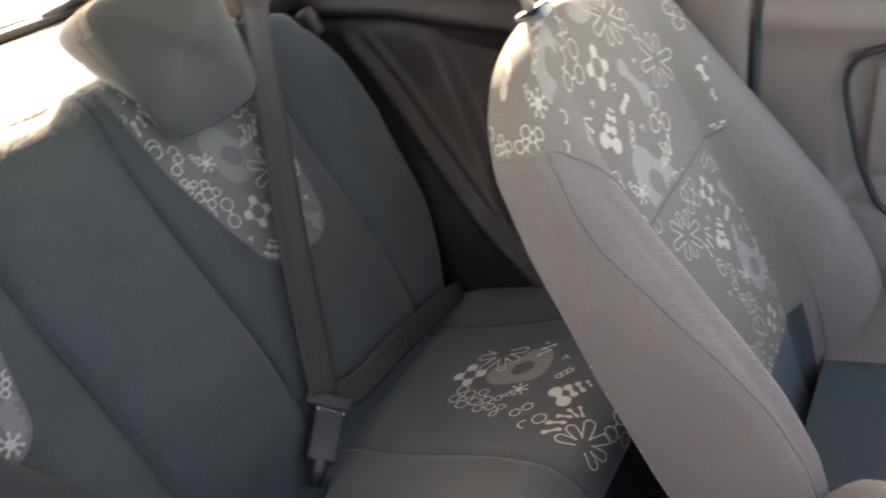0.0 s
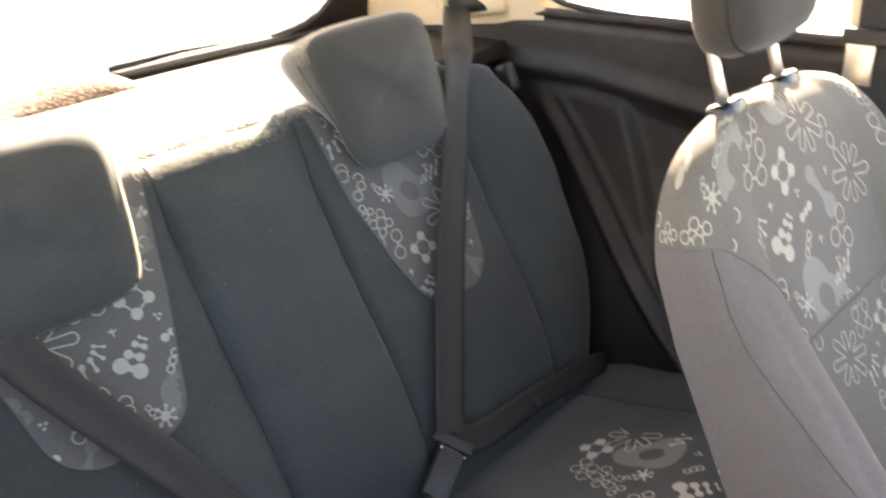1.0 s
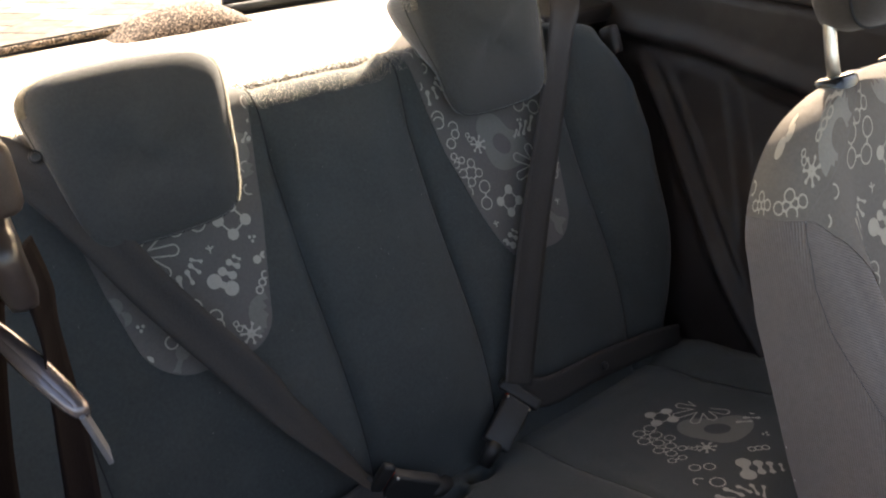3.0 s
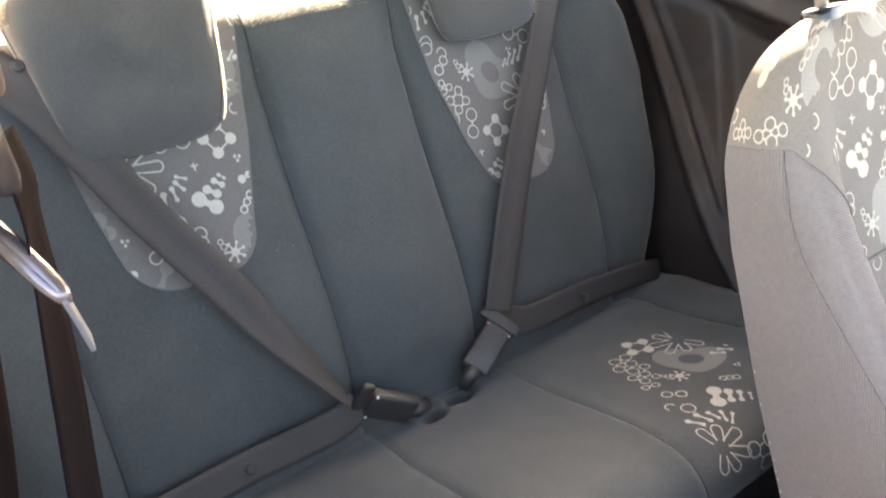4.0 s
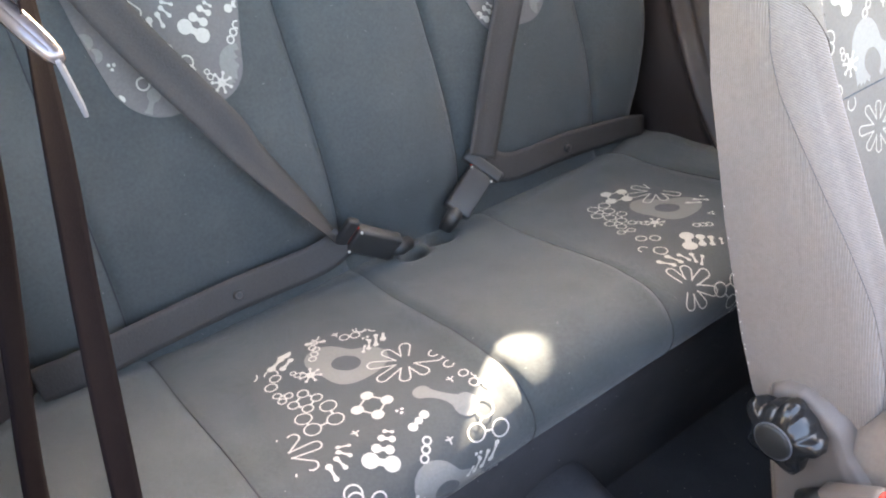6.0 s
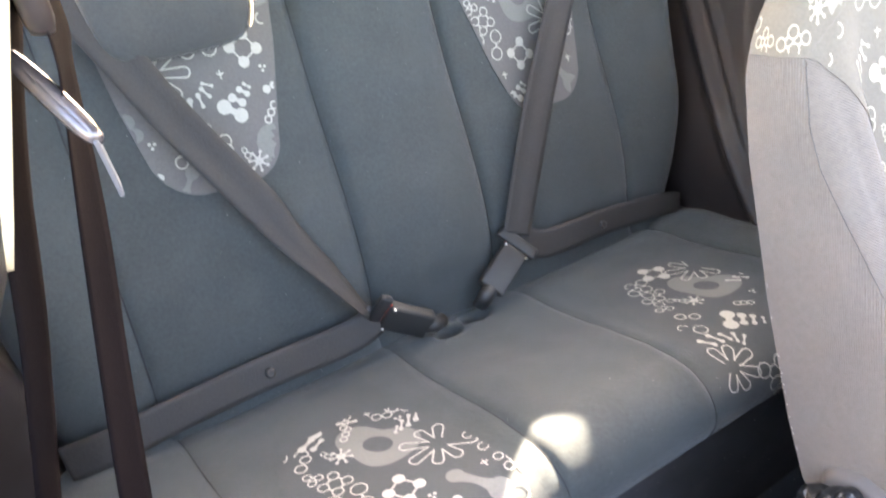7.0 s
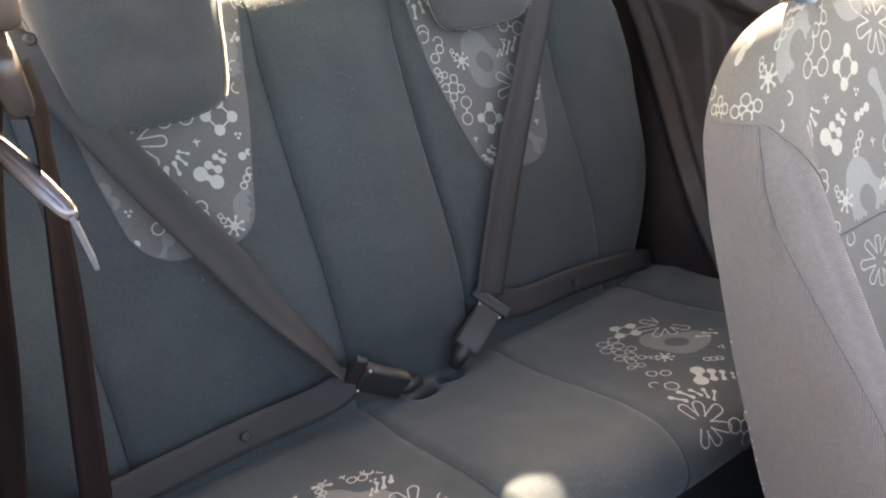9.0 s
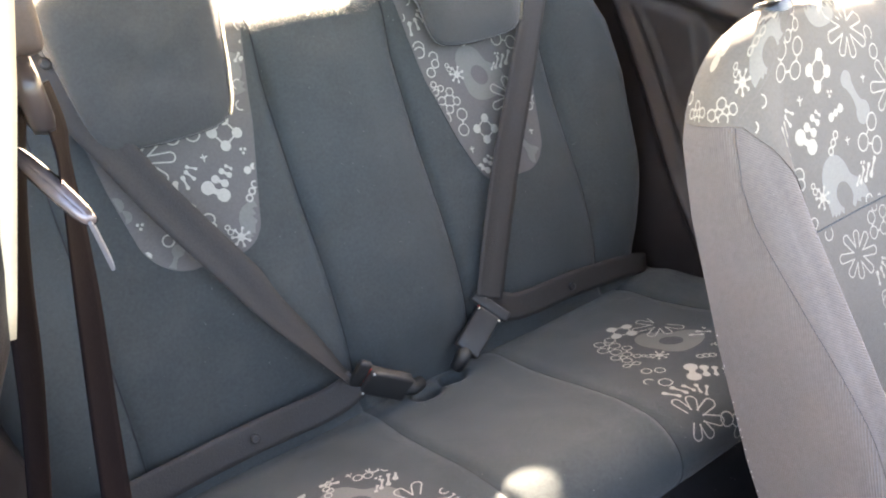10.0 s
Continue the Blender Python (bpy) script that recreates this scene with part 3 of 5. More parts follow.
def inset_in(v, sg):
    return lerp([(0.246, 0.186), (0.29, 0.175), (0.40, 0.146), (0.54, 0.120), (0.60, 0.115)], v) + rounded(v, START[sg], 0.034) - (lerp([(0.24, 0.010), (0.30, 0.016), (0.40, 0.015), (0.54, 0.009)], v) if sg > 0 else 0.0)


def inset_out(v, sg):
    return lerp([(0.246, 0.325), (0.29, 0.333), (0.36, 0.346), (0.54, 0.368), (0.60, 0.372)], v) - rounded(v, START[sg], 0.048) - (0.018 if sg > 0 else 0.0)


for sg in (-1, 1):
    def on_side(u, v, sg=sg):
        return backrest_at(sg * u, v)
    part("sitting_panel", sheet(on_side, steps(MIDDLE[sg], OUTER[sg], 44), steps(-0.03, 0.66, 70)), NAVY, rear_backrest)

    def wing(k, v, sg=sg):
        s = min(v, 0.62)
        x = OUTER[sg] + (max(OUTER[sg] + 0.004, lerp(HALF_WIDTH, s)) - OUTER[sg]) * min(k, 1.0)
        p = backrest_at(sg * x, v)
        if sg < 0:
            p.x -= 0.035 * min(k, 1.0) * step(0.35, 0.0, s)
        if k > 1:
            p = p - OUT_B * (k - 1) * 0.14
        return p
    part("side_wing", sheet(wing, steps(0, 1, 24) + [1.3, 1.7], steps(-0.03, 0.66, 70)), NAVY, rear_backrest)

    def inset_at(k, v, sg=sg):
        x = inset_in(v, sg) + (inset_out(v, sg) - inset_in(v, sg)) * k
        if sg > 0:
            return backrest_at(x, v) + normal_at(backrest_at, x, v) * 0.0012
        return backrest_at(-x, v) + normal_at(backrest_at, -x, v) * 0.0012
    vs = [START[sg] + d for d in (0.0002, 0.0006, 0.0015, 0.003, 0.005, 0.008, 0.012, 0.017, 0.023, 0.030, 0.037)] + steps(0.29, 0.56, 40)
    inset = part("printed_inset", sheet(inset_at, steps(0, 1, 28), vs), PRINT_GREY, rear_backrest, "grey printed cloth inset tapering downwards")

    def in_inset(u, v, sg=sg):
        return START[sg] + 0.0005 < v < 0.555 and inset_in(v, sg) + 0.001 < sg * u < inset_out(v, sg) - 0.001
    cloth = Print(0, (-0.169, 0.479) if sg < 0 else (0.228, 0.387), in_inset).fill()
    if sg < 0:   # the strip beyond the belt
        cloth.dx = cloth.dy = 0.0
        cloth.o = (0, 0)
        cloth.dumbbell(-0.342, 0.347, -0.336, 0.331, 0.0095, "mid"), cloth.three(-0.326, 0.318), cloth.disc(-0.327, 0.279, 0.0050)
        cloth.ring(-0.298, 0.289, 0.0070), cloth.dumbbell(-0.291, 0.274, -0.304, 0.256, 0.0080, "mid", r1=0.0050)
    cloth.lay(backrest_at, inset)
    edge = [(sg * inset_in(v, sg), v) for v in reversed(vs)] + [(sg * inset_out(v, sg), v) for v in vs]
    seam(backrest_at, edge, rear_backrest, 0.0006, 0.0004, mat=NAVY)
    seam(backrest_at, [(sg * MIDDLE[sg], v) for v in steps(0.0, 0.55, 50)], rear_backrest, 0.0010, 0.0007)
    seam(backrest_at, [(sg * OUTER[sg], v) for v in steps(0.0, 0.53, 50)], rear_backrest, 0.0009, 0.0006)


def back_board(u, v):
    return BITE + UP_B * v + OUT_B * (-0.085) + Vector((u * lerp(HALF_WIDTH, v), 0, 0))


part("rear_board", sheet(back_board, steps(-1, 1, 12), steps(-0.05, 0.54, 12)), CARPET, rear_backrest)


def at_back(x, s, n):
    p = BITE + UP_B * s + OUT_B * n
    return Vector((x, p.y, p.z))


# ---------------------------------------------------------------- rear head restraints


fuzz_rng = random.Random(11)


def fuzz(roots, parent, tall=0.0030):
    """Fine cloth fibres standing out of the surface; each root is a place and the way out."""
    verts, faces = [], []
    for p, out in roots:
        d = (out + Vector([fuzz_rng.uniform(-0.7, 0.7) for _ in range(3)])).normalized()
        w = d.orthogonal().normalized() * 0.00030
        w.rotate(Matrix.Rotation(fuzz_rng.uniform(0, 3.1), 3, d))
        b = len(verts)
        verts += [tuple(p - w), tuple(p + w), tuple(p + d * fuzz_rng.uniform(0.0008, tall))]
        faces.append((b, b + 1, b + 2))
    me = bpy.data.meshes.new("cloth_pile")
    me.from_pydata(verts, [], faces)
    me.materials.append(CLOTH_FIBRE)
    ob = new("cloth_pile", me)
    ob.parent = parent
    tagged(ob, "fine pale fibres standing out of the cloth", kind="stuff")


def rear_headrest(cx, raised):
    ob = thing("rear_head_restraint", "charcoal cloth rear head restraint standing on the bench backrest", "headrest", "rear head restraints")
    rings = [(-0.042, 0.60), (-0.040, 0.84), (-0.032, 0.955), (-0.010, 0.99), (0.020, 1.0), (0.040, 0.988), (0.049, 0.968), (0.056, 0.925), (0.0615, 0.82), (0.0645, 0.58), (0.0655, 0.32), (0.066, 0.12)]
    s0, s1 = 0.412 + raised, 0.590 + raised

    def at(a, k):
        n, f = rings[k]
        # rounded trapezoid, wider at the top
        c, s = math.cos(a), math.sin(a)
        e = 5.5 if s > 0 else 5.5 + 3.5 * min(1.0, -s * 3)
        q = (abs(c) ** e + abs(s) ** e) ** (-1 / e)
        hs = (s1 - s0) / 2
        v = s * q
        half = 0.0985 + 0.0140 * v - 0.003 * max(0, -v) ** 3
        if n < 0.056:   # a wedge: thick at the top, thin below
            n = 0.056 - (0.056 - n) * (0.24 + 0.76 * max(0.0, min(1.0, (v + 0.35) / 1.20)))
        x = c * q * half
        v2 = v + (-0.12 * (1 - (x / 0.10) ** 2) if v < -0.6 else 0.05 * (1 - (x / 0.11) ** 2) if v > 0.6 else 0)
        lean = 0.010 * v2
        p = at_back(cx + x * f, (s0 + s1) / 2 + v2 * hs * f + 0.14 * max(0.0, 0.04 - n) * step(0.1, 0.9, v), n + lean)
        return p + Vector((0, 0, 0.0012 * noise.noise(p * 14)))
    bm = sheet(at, [2 * math.pi * i / 96 for i in range(96)], range(len(rings)), closed=True)
    vv = list(bm.verts)
    bm.faces.new(vv[:96]), bm.faces.new(vv[-96:])
    part("pad", bm, CHARCOAL, ob)
    loop2 = [at(2 * math.pi * i / 96, 4) for i in range(97)]
    part("piping", tube(loop2, 0.0008, 6, cap=False), SEAM, ob)
    roots = []
    for i in range(16000):   # short pile along the rounded edges
        a, k = fuzz_rng.choice((fuzz_rng.uniform(-0.75, 0.75), fuzz_rng.uniform(-0.75, 2.6))), fuzz_rng.randrange(4, 6)
        p, q = at(a, k).lerp(at(a, k + 1), fuzz_rng.random()), at_back(cx, (s0 + s1) / 2, 0.01)
        roots.append((p, (p - q).normalized()))
    fuzz(roots, ob, 0.0052)
    for dx in (-0.055, 0.055):
        part("post", tube([at_back(cx + dx, s, -0.012) for s in (0.50, 0.54, s1 - 0.015)], 0.006, 12), CHROME, ob, "bright steel post")
    return ob


roots = []
for i in range(16000):   # pile along the rounded top of the backrest
    x = fuzz_rng.uniform(-0.36, 0.36)
    v = top_of(x) - ROLL + fuzz_rng.uniform(0.1, 2.2) * ROLL
    roots.append((backrest_at(x, v), normal_at(backrest_at, x, v)))
fuzz(roots, rear_backrest)
for cx, raised in ((-0.264, 0.000), (0.226, 0.032)):
    rear_headrest(cx, raised)
for cx in (-0.30, -0.19, 0.177, 0.287):
    g = box((0, 0, 0), (0.034, 0.026, 0.014), 0.004)
    bmesh.ops.transform(g, matrix=Matrix.Translation(at_back(cx, 0.553, -0.012)) @ Matrix.Rotation(-REC, 4, "X"), verts=g.verts)
    part("post_guide", g, BLACK_PLASTIC, rear_backrest, "black plastic post guide")

# ---------------------------------------------------------------- rear cushion
FWD = steps(-0.04, 0.301, 72) + steps(0.305, 0.475, 46) + steps(0.480, 0.530, 6)
part("cushion_centre", sheet(cushion_at, steps(-0.112, 0.112, 60), FWD), NAVY, rear_cushion)


SEAT_START = {-1: 0.122, 1: 0.107}   # where the near and far insets begin


def seat_in(v, sg):
    return lerp([(0.122, 0.182), (0.18, 0.165), (0.24, 0.150), (0.36, 0.135), (0.50, 0.130)], v) + rounded(v, SEAT_START[sg], 0.050)


def seat_out(v, sg):
    return lerp([(0.122, 0.332), (0.18, 0.341), (0.24, 0.352), (0.36, 0.372), (0.50, 0.376)], v) - rounded(v, SEAT_START[sg], 0.050)


def cushion_up(u, v):
    return cushion_at(u, -v)


for sg in (-1, 1):
    part("cushion_side", sheet(lambda u, v, sg=sg: cushion_at(sg * u, v), steps(0.112, 0.40, 48), FWD), NAVY, rear_cushion)
    part("cushion_wing", sheet(lambda u, v, sg=sg: cushion_at(sg * u, v), steps(0.40, 0.53 if sg > 0 else 0.645, 26), FWD), NAVY, rear_cushion)
    vs = [SEAT_START[sg] + d for d in (0.0002, 0.0006, 0.0015, 0.003, 0.005, 0.008, 0.013, 0.019, 0.026)] + steps(0.155, 0.455, 56)

    def inset_at(k, v, sg=sg):
        x = sg * (seat_in(v, sg) + (seat_out(v, sg) - seat_in(v, sg)) * k)
        return cushion_up(x, -v) + normal_at(cushion_up, x, -v) * 0.0007
    inset = part("printed_inset", sheet(inset_at, steps(0, 1, 30), vs), PRINT_SLATE, rear_cushion, "grey printed cloth inset widening to the front edge")

    def in_inset(u, v, sg=sg):
        return -0.452 < v < -SEAT_START[sg] - 0.001 and seat_in(-v, sg) + 0.001 < sg * u < seat_out(-v, sg) - 0.001
    if sg < 0:
        near_cloth = Print(0, (-0.232, -0.192), in_inset).fill()
        near_cloth.near_cushion().lay(cushion_up, inset)
    else:
        Print(0, (0, 0), in_inset).far_cushion().lay(cushion_up, inset)
    seam(cushion_up, [(sg * 0.112, -v) for v in steps(0.03, 0.46, 60)], rear_cushion, 0.0006, 0.0004)
    seam(cushion_up, [(sg * 0.40, -v) for v in steps(0.0, 0.46, 60)], rear_cushion, 0.0009, 0.0006)
part("front_base", box((0, -0.30, 0.15), (1.04, 0.06, 0.34), 0.01), CARPET, rear_cushion, "black carpeted seat base")

# ---------------------------------------------------------------- rear belts


def strap_knots(rows):
    """Rows of x, s, n and the way across in (x, s, n) on the backrest."""
    out = []
    for x, s, n, ax, as_, an, *wide in rows:
        p = at_back(x, s, n)
        a = Vector((ax, 0, 0)) + UP_B * as_ + OUT_B * an
        out.append((*p, *a, *wide))
    return out


belt_r = thing("rear_seat_belt", "dark woven seat belt fastened across the far rear seat", "seat belt", "rear seat belts")
part("shoulder_strap", strap([(0.582, 0.391, 0.906, 0.05, -1, 0.0), (0.542, 0.354, 0.903, 0.15, -0.95, 0.0), (0.457, 0.271, 0.892, 0.5, -0.8, 0.0)] + strap_knots([
    (0.377, 0.528, 0.039, 0.90, -0.42, 0), (0.300, 0.396, 0.038, 0.90, -0.42, 0), (0.213, 0.254, 0.037, 0.90, -0.42, 0.1), (0.150, 0.135, 0.034, 0.90, -0.4, 0.1), (0.114, 0.066, 0.034, 0.88, -0.5, 0)]),
    0.047, 10, cup=0.0015, fold=0.002), WEBBING, belt_r)
part("lap_strap", strap(strap_knots([(0.118, 0.060, 0.032, 0.3, 0.9, 0.1, 0.042), (0.165, 0.034, 0.026, 0.1, 1, 0.0, 0.042), (0.28, 0.028, 0.021, 0, 1, 0.12, 0.042), (0.38, 0.019, 0.019, 0, 1, 0.15, 0.040), (0.44, 0.010, 0.012, 0, 1, 0.15, 0.036), (0.482, -0.004, -0.008, 0.1, 1, 0.15, 0.032), (0.497, -0.026, -0.045, 0.2, 1, 0.1, 0.030)]), 0.042, 10), WEBBING, belt_r)
belt_l = thing("rear_seat_belt", "dark woven seat belt fastened across the near rear seat", "seat belt", "rear seat belts")
part("shoulder_strap", strap([(-0.584, 0.387, 0.906, 0.05, 1, 0.0, 0.047), (-0.545, 0.352, 0.903, 0.15, 0.95, 0.0, 0.047), (-0.462, 0.266, 0.892, 0.5, 0.8, 0.0, 0.047)] + strap_knots([
    (-0.378, 0.498, 0.042, 0.84, 0.5, 0, 0.047), (-0.302, 0.345, 0.040, 0.84, 0.5, 0, 0.047), (-0.245, 0.240, 0.040, 0.84, 0.5, 0, 0.047), (-0.227, 0.205, 0.040, 0.84, 0.5, 0, 0.046), (-0.213, 0.175, 0.040, 0.84, 0.5, -0.15, 0.041), (-0.166, 0.092, 0.040, 0.7, 0.42, -0.6, 0.036), (-0.139, 0.043, 0.037, 0.55, 0.33, -0.9, 0.028)]),
    0.047, 10, cup=0.002, fold=0.003), WEBBING, belt_l)
part("lap_strap", strap(strap_knots([(-0.128, 0.034, 0.034, -0.2, 0.9, 0.1), (-0.17, 0.022, 0.028, 0, 1, 0.0), (-0.28, 0.022, 0.024, 0, 1, 0.05), (-0.40, 0.018, 0.023, 0, 1, 0.05), (-0.468, 0.013, 0.019, 0, 1, 0.05), (-0.52, 0.005, -0.01, 0, 1, 0)]), 0.043, 10), WEBBING, belt_l)


def on_back(x, s, n, ang, roll=0):
    """A frame on the backrest: x along ang in (x, s), z out of the cloth."""
    c, q = math.cos(radians(ang)), math.sin(radians(ang))
    ex = Vector((c, 0, 0)) + UP_B * q
    ez = OUT_B
    ey = ez.cross(ex)
    m = Matrix((ex, ey, ez)).transposed().to_4x4()
    m = m @ Matrix.Rotation(radians(roll), 4, "X")
    m.translation = at_back(x, s, n)
    return m


def placed(bm, m):
    bmesh.ops.transform(bm, matrix=m, verts=bm.verts)
    return bm


for belt, x, s, n in ((belt_r, 0.28, 0.025, 0.0235), (belt_l, -0.28, 0.021, 0.0265), (belt_l, -0.370, 0.516, 0.0445)):
    m = on_back(x, s, n, 0)
    bm = placed(tube([(0, 0, 0), (0, 0, 0.0022), (0, 0, 0.003)], [0.0068, 0.0066, 0.004], 20), m)
    b = part("stop_button", bm, BLACK_PLASTIC, belt, "round black plastic stop button")
    part("button_rim", placed(tube([(0.0042 * math.cos(a), 0.0042 * math.sin(a), 0.003) for a in steps(0, 6.2832, 20)], 0.0005, 5, cap=False), m), TRIM_BROWN, b)


def buckle(name, m, parent):
    body = box((0.036, 0, 0), (0.070, 0.040, 0.019), 0.005, seg=3)
    bk = thing(name, "black plastic seat belt buckle with red release button", "buckle", "rear belt buckles")
    part("housing", placed(body, m), BLACK_PLASTIC, bk)
    part("release_button", placed(box((0.0018, 0, 0.0), (0.005, 0.039, 0.006), 0.001), m), RED, bk, "red release button")
    for y in (-0.0175, 0.0175):
        part("rivet", placed(tube([(0.006, y, 0.004), (0.006, y, 0.0105)], 0.0018, 8), m), CHROME, bk)
    part("stalk", placed(tube([(0.066, 0, 0), (0.080, 0, -0.002), (0.096, 0.002, -0.014)], [0.012, 0.011, 0.010], 12), m), BLACK_PLASTIC, bk)
    plate = placed(box((-0.0085, -0.003, 0), (0.018, 0.064, 0.012), 0.005, seg=3), m)
    part("tongue", plate, BLACK_PLASTIC, parent, "black plastic covered belt tongue")
    return bk


mr = on_back(0.106, 0.046, 0.034, 214, 22)
buckle("belt_buckle", mr, belt_r)
ml = on_back(-0.120, 0.036, 0.036, -33, 38)
buckle("belt_buckle", ml, belt_l)
# ---------------------------------------------------------------- near front belt, hanging at the pillar
belt_n = thing("front_seat_belt", "dark woven front seat belt hanging beside the door pillar", "seat belt")
# both straps use the webbing colour darkened for shade
part("hanging_strap", strap([(-0.466, -0.292, 0.985, 0.35, 1, 0), (-0.464, -0.296, 0.955, 0.4, 1, 0), (-0.466, -0.292, 0.925, 0.4, 1, 0), (-0.470, -0.272, 0.82, 0.65, 1, 0), (-0.482, -0.27, 0.693, 0.75, 1, 0), (-0.503, -0.305, 0.531, 0.8, 1, 0), (-0.52, -0.321, 0.347, 0.8, 1, 0)], 0.047, 10, cup=0.002), WEBBING_SHADED, belt_n)
part("retractor_strap", strap([(-0.480, -0.285, 0.985, 0.6, 1, 0), (-0.493, -0.28, 0.93, 0.6, 1, 0), (-0.506, -0.275, 0.86, 0.6, 1, 0), (-0.518, -0.275, 0.78, 0.6, 1, 0), (-0.533, -0.272, 0.695, 0.6, 1, 0), (-0.561, -0.265, 0.53, 0.6, 1, 0), (-0.605, -0.26, 0.2, 0.6, 1, 0)], 0.047, 10), WEBBING_SHADED, belt_n)
def guide_at(a, k):
    """The belt guide: a thick rounded tab hanging from its cover; k runs from its back face to its front face."""
    off, f = ((-0.0075, 0.72), (-0.0055, 0.95), (0.0, 1.0), (0.0055, 0.95), (0.0075, 0.72), (0.0078, 0.0))[k]
    c, q = math.cos(a), math.sin(a)
    e = 3.2
    r = (abs(c) ** e + abs(q) ** e) ** (-1 / e)
    y, z = 0.030 * c * r * f, 0.021 * q * r * f * (1.15 if q < 0 else 1.0)
    return Vector((-0.4735 + off + 0.12 * y - 0.10 * z, -0.292 + y, 0.987 + z))


bm = sheet(guide_at, [2 * math.pi * i / 40 for i in range(40)], range(5), closed=True)
bm.faces.new(list(bm.verts)[:40]), bm.faces.new(list(bm.verts)[-40:])
part("guide_loop", bm, BROWN_PLASTIC, belt_n, "dark plastic belt guide loop")
part("guide_cover", box((-0.4745, -0.270, 1.023), (0.030, 0.066, 0.036), 0.010, seg=4), TRIM_BROWN, belt_n, "taupe plastic cover over the belt anchor")
tong = thing("belt_tongue", "steel belt tongue with worn plastic grip on the hanging strap", "belt tongue")


def between(a, b, across, w, t, r):
    """A rounded bar from a to b; w wide along the way across, t thick."""
    a, b = Vector(a), Vector(b)
    d = b - a
    ex = d.normalized()
    ez = ex.cross(Vector(across)).normalized()
    ey = ez.cross(ex)
    m = Matrix((ex, ey, ez)).transposed().to_4x4()
    m.translation = (a + b) / 2
    return placed(box((0, 0, 0), (d.length, w, t), r, seg=3), m)


TA, TB = Vector((-0.4885, -0.280, 0.9485)), Vector((-0.4660, -0.336, 0.9170))
ALONG = (TB - TA).normalized()
DEEP = Vector((0.55, 0.45, 0.60))   # from the front bar to the rear bar, across the slot
DEEP = (DEEP - ALONG * DEEP.dot(ALONG)).normalized()


def tongue_loop(a, k):
    """An oblong ring of metal: a goes round it, k round its section."""
    half, hw = (TB - TA).length / 2 - 0.008, 0.0014
    c, q = math.cos(a), math.sin(a)
    e = 3.0
    r = (abs(c) ** e + abs(q) ** e) ** (-1 / e)
    along, deep = (half + 0.004) * c * r, hw * q * r
    mid = (TA + TB) / 2 + ALONG * along + DEEP * deep
    out = (ALONG * c * 0.6 + DEEP * q).normalized()
    flat = ALONG.cross(DEEP)
    return mid + out * 0.0050 * math.cos(k) + flat * 0.0062 * math.sin(k)


part("grip", sheet(lambda k, a: tongue_loop(a, k), [2 * math.pi * i / 14 for i in range(14)], [2 * math.pi * i / 48 for i in range(49)], closed=True), TONGUE_METAL, tong, "smooth grey metal loop")
part("blade", between((-0.4675, -0.334, 0.920), (-0.4595, -0.326, 0.8815), (0.2, 1, 0), 0.012, 0.0026, 0.001), STEEL, tong, "bright steel blade")

# ---------------------------------------------------------------- far front seat
LEAN_F = radians(22)
UP_F, OUT_F = Vector((0, math.sin(LEAN_F), math.cos(LEAN_F))), Vector((0, -math.cos(LEAN_F), math.sin(LEAN_F)))
FOOT_F = Vector((0, -0.544, 0.38))
FX, FW, FTOP = 0.318, 0.203, 0.594
WING = [(-0.10, 0.020), (-0.06, 0.036), (-0.03, 0.056), (0.0, 0.084), (0.03, 0.103), (0.06, 0.111), (0.10, 0.114), (0.18, 0.104), (0.25, 0.084), (0.32, 0.062), (0.37, 0.046), (0.42, 0.032), (0.48, 0.014), (0.54, 0.004), (0.62, 0.0)]


def front_sharp(p, s):
    """p: -1 to 1 across the front face; on to 1.5 round the side to the back; s: up the backrest."""
    a = abs(p)
    k = 0.0
    w = FW
    if s > 0.455:
        k = min(1.0, (s - 0.455) / (FTOP - 0.455))
        w = FW * (1 - k ** 2.7) ** (1 / 2.7)
    if s < 0.06:
        w = FW * (1 - 0.10 * ((0.06 - s) / 0.16) ** 2)
    thin = math.sqrt(max(0.0, 1 - max(0.0, (s - 0.53) / (FTOP - 0.53)) ** 2))
    h = lerp(WING, s) * (1.18 if p > 0 else 1.0)
    if a <= 1:
        x = w * a
        e = a * FW
        n = h * math.sin(max(0.0, min(1.0, (e - 0.112) / 0.052)) * math.pi / 2) ** 1.3
        n -= 0.005 * math.exp(-((e - 0.118) / 0.006) ** 2) * step(0.47, 0.40, s)
        n -= (0.010 + 0.14 * h) * max(0.0, (a - 0.86) / 0.14) ** 2
        n -= 0.012 * (e / FW) ** 2 * step(0.3, 0.55, s)
        n += 0.020 * math.exp(-(e / 0.14) ** 4) * math.exp(-((s - 0.16) / 0.13) ** 2)   # the lumbar bulge
    else:
        q = (a - 1) / 0.5
        n1 = h - (0.010 + 0.14 * h) - 0.012 * step(0.3, 0.55, s)
        n_back = lerp([(-0.06, 0.040), (0.0, -0.005), (0.05, -0.036), (0.12, -0.047), (0.25, -0.058), (0.40, -0.063), (0.48, -0.058), (0.54, -0.047), (0.62, -0.040)], s)
        x = w + 0.004 * q
        n = n1 + (n_back - n1) * q
    n = -0.035 + (n + 0.035) * thin
    pt = FOOT_F + UP_F * s + OUT_F * n
    pt = Vector((FX + (x * 1.10 + 0.030 * step(0.66, 1.0, p) * step(0.60, 0.45, s) if p > 0 else -x), pt.y, pt.z))
    return pt + Vector((0.0012, 0.0012, 0)) * noise.noise(Vector((p * 4, s * 10, 1.5)))


